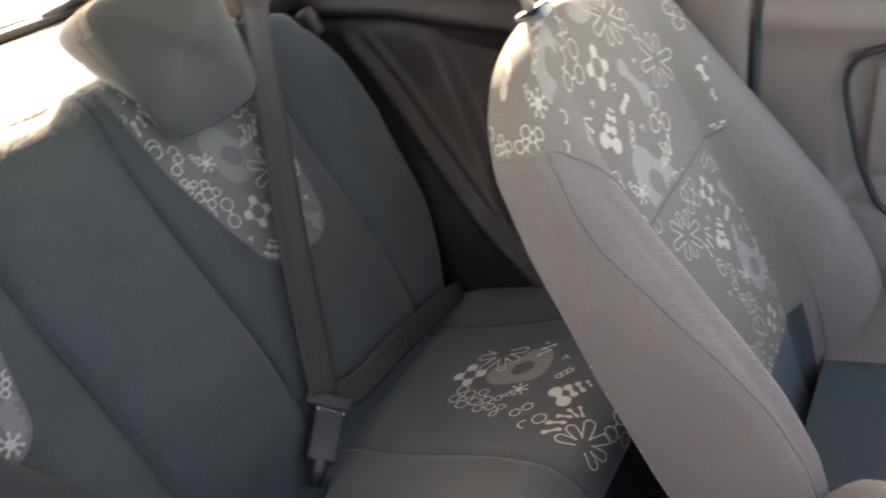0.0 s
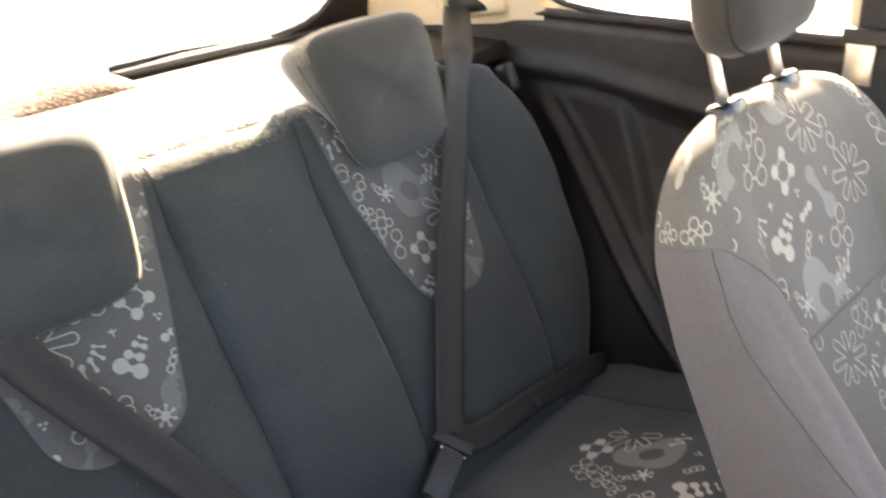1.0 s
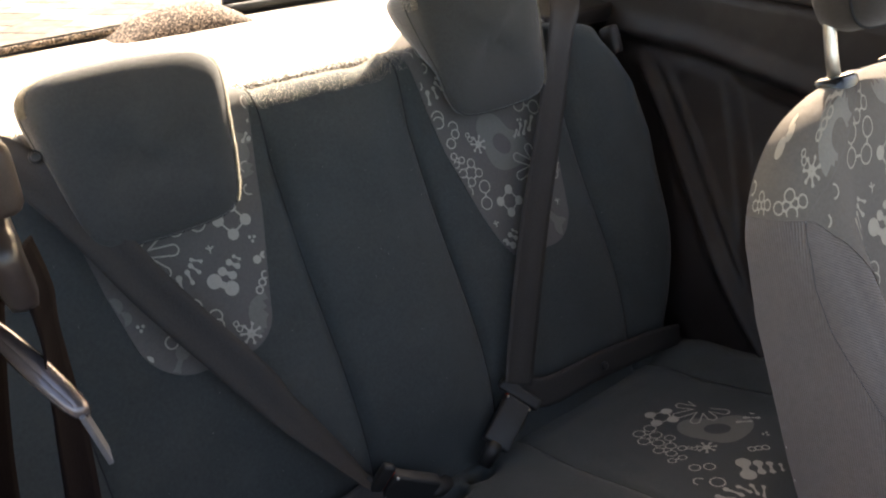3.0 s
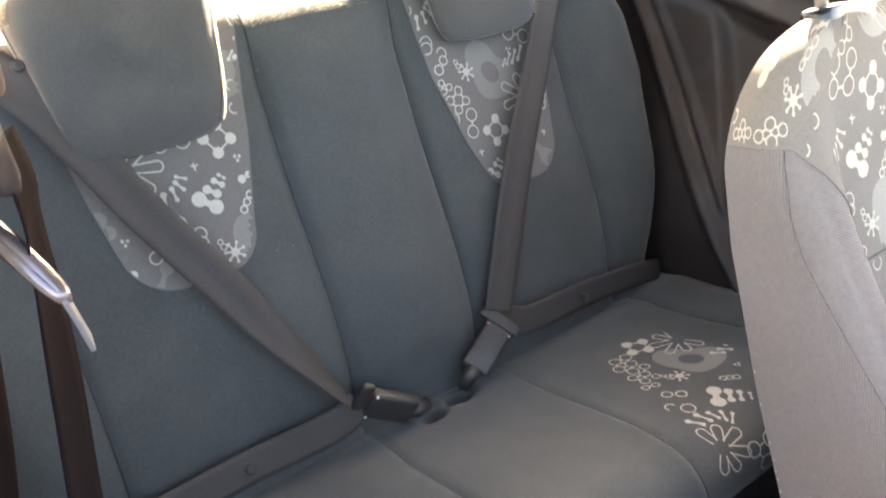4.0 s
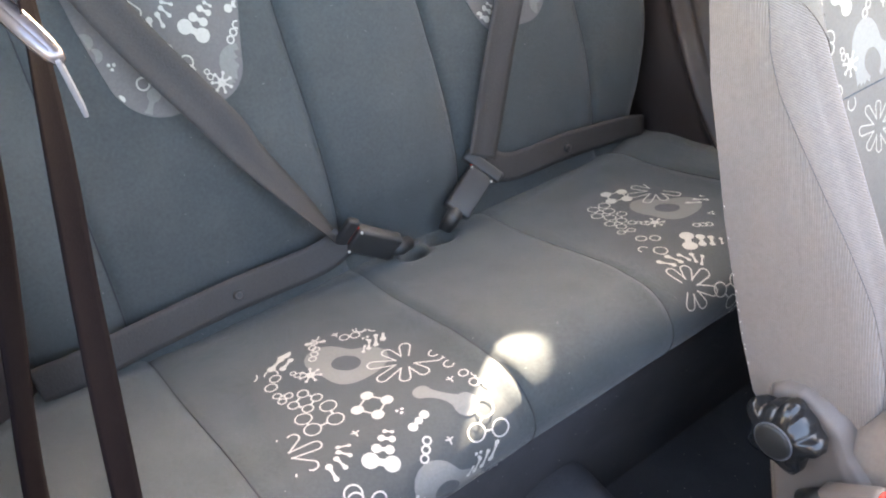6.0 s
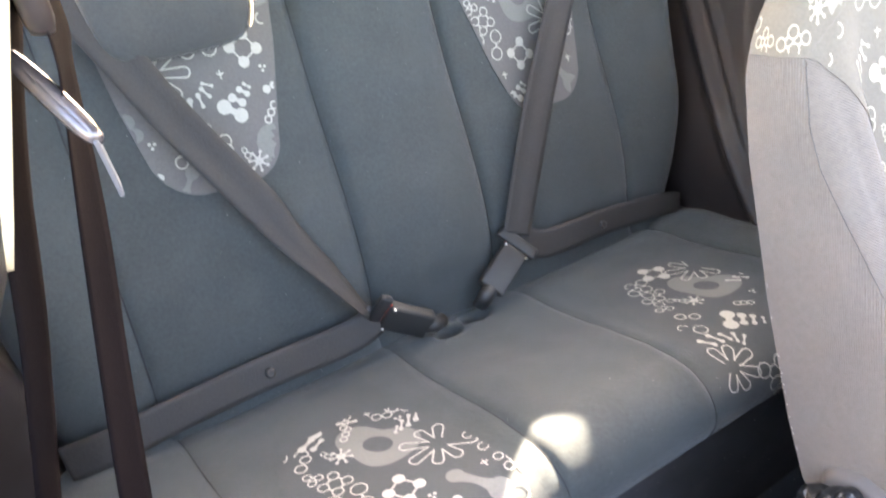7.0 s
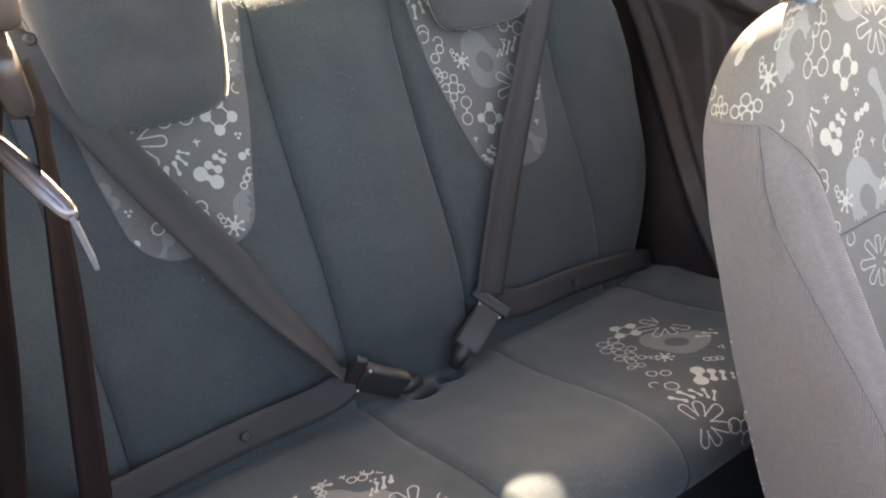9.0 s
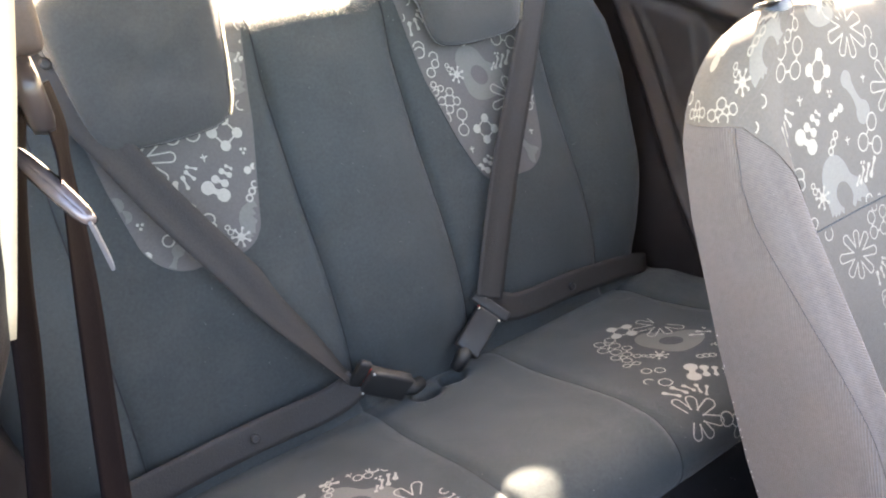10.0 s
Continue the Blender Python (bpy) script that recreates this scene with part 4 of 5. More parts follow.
ROUNDING = [(-1.0, 0.06), (-0.66, 0.14), (-0.33, 0.19), (0.0, 0.22), (0.33, 0.19), (0.66, 0.14), (1.0, 0.06)]


def front_at(p, s):
    """The same with the bolsters' corners rounded off."""
    a = abs(p)
    reach = 0.27 * step(0.64, 0.88, a) * step(1.49, 1.26, a)
    if reach < 0.004:
        return front_sharp(p, s)
    out = Vector((0, 0, 0))
    for k, wt in ROUNDING:
        out += front_sharp(p + k * reach, s) * wt
    return out


front_seat = thing("bucket_seat", "reclining front car seat in taupe cloth with printed grey insets", "car seat")
fv = steps(-0.06, 0.53, 70) + steps(0.536, FTOP, 16)
SIDE_SEAM = [(-0.06, -0.86), (0.10, -0.875), (0.16, -0.90), (0.22, -0.945), (0.28, -0.995), (0.34, -1.05), (0.39, -1.085), (0.43, -1.075), (0.46, -1.02), (0.49, -0.97), (0.60, -0.97)]


def near_side(k, s):
    """From the back edge forward to the seam along the bolster's crest."""
    return front_at(-1.5 + (1.5 + lerp(SIDE_SEAM, s)) * k, s)


def near_bolster(k, s):
    a = lerp(SIDE_SEAM, s)
    return front_at(a + (-0.60 - a) * k, s)


part("side_panel", sheet(near_side, steps(0, 1, 32), fv), TAUPE, front_seat, "ribbed taupe cloth side")
part("side_panel", sheet(front_at, steps(1, 1.5, 26), fv), TAUPE, front_seat, "ribbed taupe cloth side")
part("bolster", sheet(near_bolster, steps(0, 1, 44), fv), TAUPE_CROSS, front_seat)
part("bolster", sheet(front_at, steps(0.60, 1, 40), fv), TAUPE_CROSS, front_seat)
part("front_panel", sheet(front_at, steps(-0.60, 0.60, 50), fv), NAVY, front_seat)


def front_back(u, s):
    a, b = front_at(-1.5, s), front_at(1.5, s)
    return a.lerp(b, u) - OUT_F * 0.02 * math.sin(u * math.pi)


part("seat_back_shell", sheet(front_back, steps(0, 1, 10), fv), CARPET, front_seat, "black cloth rear of the backrest")
LOW = [(-1.5, 0.500), (-1.0, 0.490), (-0.92, 0.487), (-0.80, 0.462), (-0.66, 0.410), (-0.60, 0.375), (-0.58, 0.353), (0.64, 0.353), (0.66, 0.385), (0.70, 0.420), (0.80, 0.462), (0.92, 0.487), (1.0, 0.490), (1.5, 0.500)]


def upper_at(p, k, lift=0.0013):
    lo = lerp(LOW, p)
    s = lo + (FTOP - 0.0015 - lo) * k
    return front_at(p, s) + normal_at(front_at, p, s) * lift * (1 if s < 0.575 else 0.5)


upper = part("printed_headband", sheet(upper_at, steps(-1.48, 1.48, 110), steps(0, 1, 40)), PRINT_TAUPE_WARM, front_seat, "grey printed cloth over the shoulders")
LI = [(0.084, 0.48), (0.088, 0.55), (0.100, 0.60), (0.13, 0.62), (0.351, 0.62)]


def lower_at(k, s):
    p = lerp(LI, s) * (2 * k - 1)
    return front_at(p, s) + normal_at(front_at, p, s) * 0.0013


lower = part("printed_inset", sheet(lower_at, steps(0, 1, 60), [0.088, 0.090, 0.092, 0.098, 0.105] + steps(0.112, 0.351, 40)), PRINT_TAUPE_WARM, front_seat, "grey printed cloth lower inset")


def face_metric(x, s):
    """Metres across the front face instead of the face's own p."""
    return front_at((x - FX) / (FW * 1.10 if x > FX else FW), s)


def split(s):
    """Where the shoulder's seam parts the side piece from the front piece."""
    return lerp([(0.49, -0.98), (0.51, -0.82), (0.535, -0.66), (0.56, -0.55), (0.60, -0.45)], s)


def in_upper(u, v):
    p = (u - FX) / (FW * 1.10 if u > FX else FW)
    return split(v) < p < 0.985 and lerp(LOW, p) + 0.002 < v < 0.585


def side_p(u):
    return -1.0 + (u / 0.15 if u < 0 else u / FW)


def in_side(u, v):
    p = side_p(u)
    return -1.46 < p < split(v) - 0.01 and lerp(LOW, p) + 0.002 < v < 0.585


shoulder_cloth = Print(0, (0.284, 0.597), in_upper)
shoulder_cloth.flower = (-0.160, -0.086)
shoulder_cloth.fill(2).lay(face_metric, upper, 0.0015, blob=PRINT_MID_TAUPE, pale=PRINT_CREAM_WARM)
side_cloth = Print(0, (0, 0), in_side)
side_cloth.star(0.022, 0.528), side_cloth.egg(0.064, 0.548), side_cloth.chain(0.042, 0.570)
side_cloth.dumbbell(0.028, 0.580, 0.040, 0.582, 0.0034), side_cloth.dumbbell(0.040, 0.582, 0.058, 0.5815, 0.0034)
side_cloth.disc(-0.030, 0.552, 0.0085), side_cloth.disc(-0.020, 0.562, 0.0065), side_cloth.disc(-0.026, 0.570, 0.0050)
side_cloth.ring(-0.074, 0.514, 0.0050), side_cloth.ring(-0.067, 0.523, 0.0055)
side_cloth.cluster([(-0.058, 0.508), (-0.047, 0.515), (-0.037, 0.508), (-0.047, 0.501)], 0.0046)
side_cloth.cluster([(-0.022, 0.504), (-0.008, 0.513), (0.006, 0.506), (-0.008, 0.498)], 0.0056)
side_cloth.lay(lambda u, v: front_at(side_p(u), v), upper, 0.0015, blob=PRINT_MID_TAUPE, pale=PRINT_CREAM_WARM)


def in_lower(u, v):
    p = (u - FX) / (FW * 1.10 if u > FX else FW)
    return 0.089 < v < 0.349 and abs(p) < lerp(LI, v) - 0.01 and p < 0.57


Print(0, (0.393, 0.196), in_lower, scale=0.82).fill(2).lay(face_metric, lower, 0.0015, blob=PRINT_MID_TAUPE, pale=PRINT_CREAM_WARM)
seam(front_at, [(p, lerp(LOW, p)) for p in steps(-1.45, 1.45, 120)], front_seat, 0.0005, 0.0006, mat=TRIM_TAUPE)
seam(front_at, [(lerp(SIDE_SEAM, s), s) for s in steps(-0.04, 0.487, 90)], front_seat, 0.0004, 0.0003, mat=TRIM_BROWN)
for sg in (-1, 1):
    seam(front_at, [(sg * 0.62, s) for s in steps(0.0, 0.360, 40)], front_seat, 0.0005, 0.0003, mat=TRIM_BROWN)
seam(front_at, [(split(s), s) for s in steps(0.492, 0.586, 30)], front_seat, 0.0005, 0.0010, mat=TRIM_TAUPE)
seam(front_at, [(p, 0.352) for p in steps(-0.58, 0.64, 40)], front_seat, 0.0008, 0.0010, mat=CHARCOAL)


def stitching(fn, pts, parent, size=0.0016, mat=None):
    """Short raised threads along a seam."""
    bm = bmesh.new()
    for (u0, v0), (u1, v1) in zip(pts[::2], pts[1::2]):
        a, b = fn(u0, v0) + normal_at(fn, u0, v0) * 0.0008, fn(u1, v1) + normal_at(fn, u1, v1) * 0.0008
        tube([a, a.lerp(b, 0.5) + normal_at(fn, u0, v0) * 0.0005, b], [size * 0.25, size * 0.4, size * 0.25], 5, bm)
    ob = part("stitching", bm, mat or THREAD, parent, "row of small thread stitches")
    return tagged(ob, "row of small thread stitches", kind="stuff")


stitching(front_at, [(-1.49, s + d) for s in (0.085, 0.102, 0.108, 0.121, 0.135, 0.149, 0.158, 0.171, 0.190, 0.232, 0.268) for d in (0, 0.0022)], front_seat, 0.0013)
# head restraint of the far front seat
fh = thing("front_head_restraint", "charcoal cloth front head restraint on two steel posts", "headrest")
rings = [(-0.045, 0.55), (-0.043, 0.80), (-0.030, 0.93), (-0.005, 1.0), (0.020, 1.0), (0.038, 0.94), (0.046, 0.80), (0.050, 0.5), (0.050, 0.02)]


def fh_at(a, k):
    n, f = rings[k]
    c, s = math.cos(a), math.sin(a)
    q = (abs(c) ** 4 + abs(s) ** 4) ** -0.25
    x, v = c * q * 0.092 * (1 + 0.06 * s * q), s * q * 0.088
    pt = FOOT_F + UP_F * (FTOP + 0.127 + v * f) + OUT_F * (n * 0.78 - 0.012 + 0.30 * (0.067 + v * f))
    return Vector((FX + x * f, pt.y, pt.z))


bm = sheet(fh_at, [2 * math.pi * i / 80 for i in range(80)], range(len(rings)), closed=True)
bm.faces.new(list(bm.verts)[:80])
part("pad", bm, HEADREST_BROWN, fh)
part("piping", tube([fh_at(2 * math.pi * i / 80, 4) for i in range(81)], 0.0014, 6, cap=False), SEAM, fh)
for dx in (-0.060, 0.060):
    base = FOOT_F + UP_F * (FTOP - 0.012) + OUT_F * -0.035
    part("post", tube([(FX + dx, base.y, base.z), (FX + dx, base.y + 0.012, base.z + 0.035), (FX + dx * 0.99, base.y + 0.020, base.z + 0.062), (FX + dx * 0.98, base.y + 0.026, base.z + 0.088)], 0.0062, 14), CHROME, fh, "bright steel post")
    g = bmesh.new()
    rows = []
    for up, grow in ((-0.012, 1.0), (0.004, 1.0), (0.008, 0.97), (0.0105, 0.88), (0.0115, 0.70)):
        rows.append([g.verts.new((0.022 * grow * math.copysign(abs(math.cos(a)) ** 0.6, math.cos(a)), 0.016 * grow * math.copysign(abs(math.sin(a)) ** 0.6, math.sin(a)), up)) for a in steps(0, 2 * math.pi, 28)[:-1]])
    for r0, r1 in zip(rows, rows[1:]):
        for i in range(28):
            g.faces.new((r0[i], r0[(i + 1) % 28], r1[(i + 1) % 28], r1[i]))
    g.faces.new(rows[-1])
    part("post_collar", placed(g, Matrix.Translation((FX + dx, base.y, base.z + 0.004)) @ Matrix.Rotation(-LEAN_F, 4, "X")), GLOSS_BLACK, front_seat, "glossy black plastic post collar")


# cushion and side cover
def seat_cushion(u, w):
    """u across, w forward from the hinge."""
    a = abs(u)
    h = 0.40 + 0.10 * w + 0.105 * step(0.58, 0.84, a) * step(0.02, 0.12, w) - 0.045 * min(1.0, max(0.0, (a - 0.84) / 0.16)) ** 2
    if w > 0.46:
        h -= 0.9 * (w - 0.46) ** 1.3
    y = -0.53 - w
    x = FX + FW * 1.02 * u
    if a > 1:
        h -= (a - 1) * 1.0
        x = FX + math.copysign(FW * 1.02, u)
    return Vector((x, y, h))


part("seat_cushion", sheet(seat_cushion, steps(-0.62, 0.62, 30), steps(0.04, 0.56, 36)), NAVY, front_seat, "slate-blue cloth seat cushion")
for sg in (-1, 1):
    part("cushion_bolster", sheet(seat_cushion, sorted(sg * u for u in steps(0.62, 1, 22) + [1.1, 1.2]), steps(0.04, 0.56, 36)), TAUPE_CROSS, front_seat, "ribbed taupe cloth cushion bolster")


def cover_at(u, v):
    """The plastic cover round the hinge: u back to front, v bottom to top."""
    top = lerp([(0, 0.430), (0.05, 0.445), (0.155, 0.458), (0.32, 0.467), (0.475, 0.463), (0.60, 0.455), (0.643, 0.447), (0.675, 0.430), (0.76, 0.418), (0.85, 0.405), (1.0, 0.380)], u)
    z = 0.18 + (top - 0.18) * min(v, 1.0)
    y = -0.508 - 0.40 * (0.43 - z) - 0.150 * u
    x = 0.094 + 0.012 * step(0.10, 0.0, u) + 0.012 * step(0.90, 1.0, u) + 0.006 * step(0.9, 1.0, v) + (0.05 * (v - 1) / 0.1 if v > 1 else 0)
    return Vector((x, y, z))


part("hinge_cover", sheet(cover_at, steps(0, 1, 40), steps(0, 1, 30) + [1.05, 1.2]), HINGE_TAUPE, front_seat, "taupe plastic cover round the seat hinge")
# recliner knob: a lobed wheel with a round cap
KY, KZ = -0.552, 0.432


def knob_at(a, k):
    x, r = ((0.094, 0.030), (0.088, 0.036), (0.076, 0.038), (0.064, 0.036), (0.058, 0.031), (0.055, 0.026), (0.0545, 0.021))[k]
    lobe = max(0.0, math.cos(5 * a)) ** 0.6
    r += 0.008 * lobe * (1 if k in (2, 3) else 0.55 if k in (1, 4) else 0.0) - 0.004 * (1 - lobe) * (1 if 0 < k < 5 else 0)
    return Vector((x, KY + r * math.cos(a + 0.25), KZ + r * math.sin(a + 0.25)))


bm = sheet(knob_at, [2 * math.pi * i / 100 for i in range(100)], range(7), closed=True)
bm.faces.new(list(bm.verts)[-100:])
knob = part("recliner_knob", bm, GLOSS_BLACK, front_seat, "glossy black lobed recliner knob")
cap = new("knob_cap", finish("knob_cap", tube([(0.056, KY, KZ), (0.0520, KY, KZ), (0.0505, KY, KZ)], [0.0205, 0.0200, 0.0170], 32), BLACK_PLASTIC))
cap.parent = knob
rim = new("cap_rim", finish("cap_rim", tube([(0.0540, KY + 0.0212 * math.cos(a), KZ + 0.0212 * math.sin(a)) for a in steps(0, 6.2832, 40)], 0.0008, 6, cap=False), STEEL))
rim.parent = knob
fb = thing("belt_buckle", "brown-grey front seat belt buckle with red button beside the seat", "buckle")
m = Matrix.Translation((0.070, -0.643, 0.418)) @ Matrix.Rotation(radians(45), 4, "X")
part("housing", placed(box((0, 0, 0), (0.022, 0.036, 0.066), 0.006, seg=3), m), HINGE_TAUPE, fb)
part("release_button", placed(box((0, 0, 0.033), (0.012, 0.030, 0.006), 0.002), m), RED, fb, "red release button")
part("stalk", tube([(0.074, -0.621, 0.396), (0.078, -0.606, 0.378), (0.090, -0.594, 0.350)], [0.011, 0.010, 0.010], 12), BLACK_PLASTIC, fb, "black plastic stalk")

# ---------------------------------------------------------------- the car's shell
# floor
def floor_at(u, v):
    z = 0.0 + 0.16 * math.exp(-((u - 0.0) / 0.09) ** 4) + 0.004 * noise.noise(Vector((u * 9, v * 9, 0)))
    return Vector((u, v, z))


solid("floor", sheet(floor_at, steps(-0.62, 0.62, 60), steps(-1.5, 0.0, 50)), CARPET, "black carpeted car floor with a raised tunnel", "floor", "structure")
solid("boot_floor", box((0, 0.42, 0.10), (1.24, 0.80, 0.04), 0.01), CARPET, "black carpeted boot floor", "floor", "structure")


# far side wall: trim under the windows
def side_x(y, z):
    """How far out the far trim lies."""
    x = 0.500 + 0.100 * step(0.42, 0.80, z)
    # shoulder ledge with a groove below it
    x -= 0.012 * math.exp(-((z - (0.812 - 0.12 * max(0.0, 0.12 - y))) / 0.018) ** 2)
    x += 0.014 * math.exp(-((z - (0.790 - 0.12 * max(0.0, 0.12 - y))) / 0.010) ** 2)
    # ridges running down beside the backrest's edge
    c = -0.569 + z
    for off, hh, wd in ((0.016, 0.017, 0.017), (-0.024, 0.010, 0.006)):
        x -= hh * math.exp(-((y - c - off) / wd) ** 2) * step(0.80, 0.74, z)
    # recessed pocket
    inn = step(0.10, 0.07, y) * step(-0.20, -0.16, y) * step(0.785 + 0.15 * (y - 0.07), 0.765 + 0.15 * (y - 0.07), z) * step(0.45 + 0.9 * (0.10 - y) * 0, 0.50, z) * step(0.07 - 0.55 * (0.78 - z), 0.05 - 0.55 * (0.78 - z), y)
    x += 0.022 * inn
    if z > 0.885:
        x += 0.02 * step(0.885, 0.91, z)
    return x


solid("side_trim_far", sheet(lambda u, v: Vector((side_x(u, v), u, v)), steps(-0.33, 0.62, 150), steps(0.0, 0.91, 120)), TRIM_DARK, "dark grained plastic side trim beside the rear bench", "wall", "structure")
solid("window_ledge_far", box((0.635, 0.14, 0.905), (0.07, 0.98, 0.014), 0.004), TRIM_DARK, "dark plastic window ledge", "wall", "structure")
# near side wall, seen only at its edges
solid("side_trim_near", sheet(lambda u, v: Vector((-side_x(u, v) - 0.02 - 0.11 * step(0.02, -0.05, u) * step(0.76, 0.60, v), u, v)), steps(-0.24, 0.62, 60), steps(0.0, 0.91, 60)), TRIM_DARK, "dark grained plastic side trim", "wall", "structure")
solid("window_ledge_near", box((-0.655, 0.20, 0.905), (0.07, 0.86, 0.014), 0.004), TRIM_DARK, "dark plastic window ledge", "wall", "structure")
solid("outer_skin_far", box((0.70, -0.45, 0.38), (0.03, 2.3, 1.02), 0.01), BODY, "dark painted outer car body side", "wall", "structure")
solid("outer_skin_near", box((-0.73, 0.22, 0.38), (0.03, 0.90, 1.02), 0.01), BODY, "dark painted outer car body side", "wall", "structure")
# far door
def door_at(u, v):
    x = 0.600 - 0.05 * step(0.62, 0.40, v) - 0.010 * math.exp(-((v - 0.80) / 0.02) ** 2)
    rec = step(-0.535, -0.565, u) * step(-0.86, -0.83, u) * step(0.55, 0.58, v) * step(0.765, 0.745, v)
    return Vector((x + 0.03 * rec, u, v))


door = thing("car_door", "closed car door with taupe plastic inner trim", "door")
part("trim_panel", sheet(door_at, steps(-1.45, -0.444, 140), steps(0.05, 0.90, 90)), TRIM_TAUPE, door)
part("door_seal", tube([(0.602, -0.437, z) for z in (0.05, 0.5, 0.91)], 0.008, 10), RUBBER, door)
pull = [(0.590, -0.80, 0.778), (0.590, -0.62, 0.776), (0.590, -0.575, 0.769), (0.590, -0.554, 0.752), (0.590, -0.548, 0.721), (0.590, -0.562, 0.661), (0.590, -0.580, 0.606), (0.590, -0.612, 0.553), (0.590, -0.70, 0.520)]
part("pull_panel", sheet(lambda u, v: Vector((0.614, -0.58 - 0.26 * u, 0.60 + 0.14 * v)), [0, 0.5, 1], [0, 0.5, 1]), TRIM_TAUPE, door)
part("pull_frame", tube([tuple(p) for p in curve_points(pull, 6)], 0.0045, 10), BLACK_PLASTIC, door, "dark groove round the door pull")
part("window_sill", box((0.625, -0.90, 0.905), (0.06, 1.10, 0.012), 0.003), TRIM_DARK, door)


def pillar_foot(u, v):
    """The lower door pillar's trim between the rear side panel and the door."""
    return Vector((0.598 - 0.014 * math.sin(u * math.pi) ** 0.5, -0.328 - 0.100 * u, v))


solid("pillar_b_foot_far", sheet(pillar_foot, steps(0, 1, 20), steps(0.0, 0.90, 12)), TRIM_TAUPE, "taupe plastic lower trim of the door pillar", "pillar", "structure")


def pillar(name, pts, width, mat, label, depth=0.03):
    """A trim strip through pts; width runs along the car."""
    bm = bmesh.new()
    rows = []
    for (x, y, z), w in zip(pts, width):
        rows.append([bm.verts.new(Vector((x + dx, y + dy, z))) for dx, dy in ((0, -w / 2), (-0.010 if x > 0 else 0.010, -w / 4), (-0.010 if x > 0 else 0.010, w / 4), (0, w / 2), (depth if x > 0 else -depth, w / 2), (depth if x > 0 else -depth, -w / 2))])
    for a, b in zip(rows, rows[1:]):
        for i in range(6):
            j = (i + 1) % 6
            bm.faces.new((a[i], a[j], b[j], b[i]))
    bm.faces.new(rows[0]), bm.faces.new(rows[-1][::-1])
    return solid(name, bm, mat, label, "pillar", "structure")


pillar("pillar_b_far", [(0.60, -0.325, 0.86), (0.585, -0.32, 0.98), (0.55, -0.31, 1.15), (0.485, -0.30, 1.37)], (0.09, 0.085, 0.08, 0.09), CREAM, "cream plastic door pillar trim")


def c_pillar(u, v):
    """The rear pillar's trim: u from the window back to the hatch, v up."""
    fwd, back = lerp([(0, 0.215), (0.25, 0.185), (1, 0.06)], v), lerp([(0, 0.66), (1, 0.50)], v)
    y = fwd + (back - fwd) * u
    x = 0.605 - 0.10 * v - 0.035 * step(0.55, 1.0, u) - 0.008 * math.sin(u * math.pi)
    return Vector((x, y, 0.842 + 0.046 * (1 - u) * (1 - v) + 0.456 * v))


def outlet_ring(sg, k, h):
    """One ring of the belt outlet: a drop with its point forward, k its size, h its height over the trim."""
    out = []
    for a in steps(0, 2 * math.pi, 33)[:-1]:
        y = 0.0500 * math.cos(a) + 0.004 * (k - 1)
        z = 0.0215 * math.sin(a) * (0.62 + 0.45 * step(-0.8, 0.7, math.cos(a))) + 0.006 * math.sin(a) ** 2
        py, pz = 0.366 + k * y, 0.9065 + (0.7 + 0.3 * k) * z * (1 + 0.9 * max(0, k - 1))
        out.append(Vector((sg * (0.588 - 0.25 * (pz - 0.906) - h), py, pz)))
    return out


def rings(loops, fill):
    bm = bmesh.new()
    rows = [[bm.verts.new(p) for p in r] for r in loops]
    for a, b in zip(rows, rows[1:]):
        for i in range(len(a)):
            j = (i + 1) % len(a)
            bm.faces.new((a[i], a[j], b[j], b[i]))
    if fill:
        bm.faces.new(rows[-1])
    bmesh.ops.recalc_face_normals(bm, faces=bm.faces)
    return bm


for sg, nm in ((1, "far"), (-1, "near")):
    solid("pillar_c_" + nm, sheet(lambda u, v: Vector((sg * c_pillar(u, v).x, *c_pillar(u, v)[1:])), steps(0, 1, 30), steps(0, 1.14, 28)), CREAM, "cream plastic rear pillar trim", "pillar", "structure")
    guide = thing("belt_guide", "dark plastic belt outlet in the cream rear pillar", "belt guide", "rear belt guides")
    hood = [outlet_ring(sg, k, h) for k, h in ((1.75, -0.004), (1.60, 0.003), (1.38, 0.010), (1.20, 0.014), (1.08, 0.013), (1.00, 0.008), (0.97, -0.002))]
    part("surround", rings(hood, False), CREAM, guide, "rounded cream plastic surround")
    part("slot", rings([outlet_ring(sg, 0.98, 0.004), outlet_ring(sg, 0.94, 0.0045)], True), BLACK_PLASTIC, guide)

# rounded rear corner of the far side window: rubber seal and cream corner piece
corner = [(0.512, 0.030, 1.36), (0.538, 0.075, 1.25), (0.572, 0.158, 1.09), (0.592, 0.199, 0.985), (0.599, 0.208, 0.955), (0.602, 0.203, 0.939), (0.604, 0.190, 0.929), (0.605, 0.170, 0.922), (0.606, 0.13, 0.916), (0.607, 0.06, 0.911), (0.607, 0.0, 0.910), (0.607, -0.27, 0.908)]
solid("window_seal_far", tube(curve_points(corner, 8), 0.0060, 10), RUBBER, "black rubber seal round the side window's lower corner", "window seal", "structure")
bm = bmesh.new()
edge = [(0.598, 0.222, 0.965), (0.600, 0.209, 0.957), (0.603, 0.203, 0.939), (0.605, 0.190, 0.929), (0.606, 0.170, 0.924), (0.607, 0.150, 0.908), (0.605, 0.222, 0.904)]
inner, outer = [bm.verts.new(p) for p in edge], [bm.verts.new((x + 0.012, y, z)) for x, y, z in edge]
bm.faces.new(inner), bm.faces.new(outer[::-1])
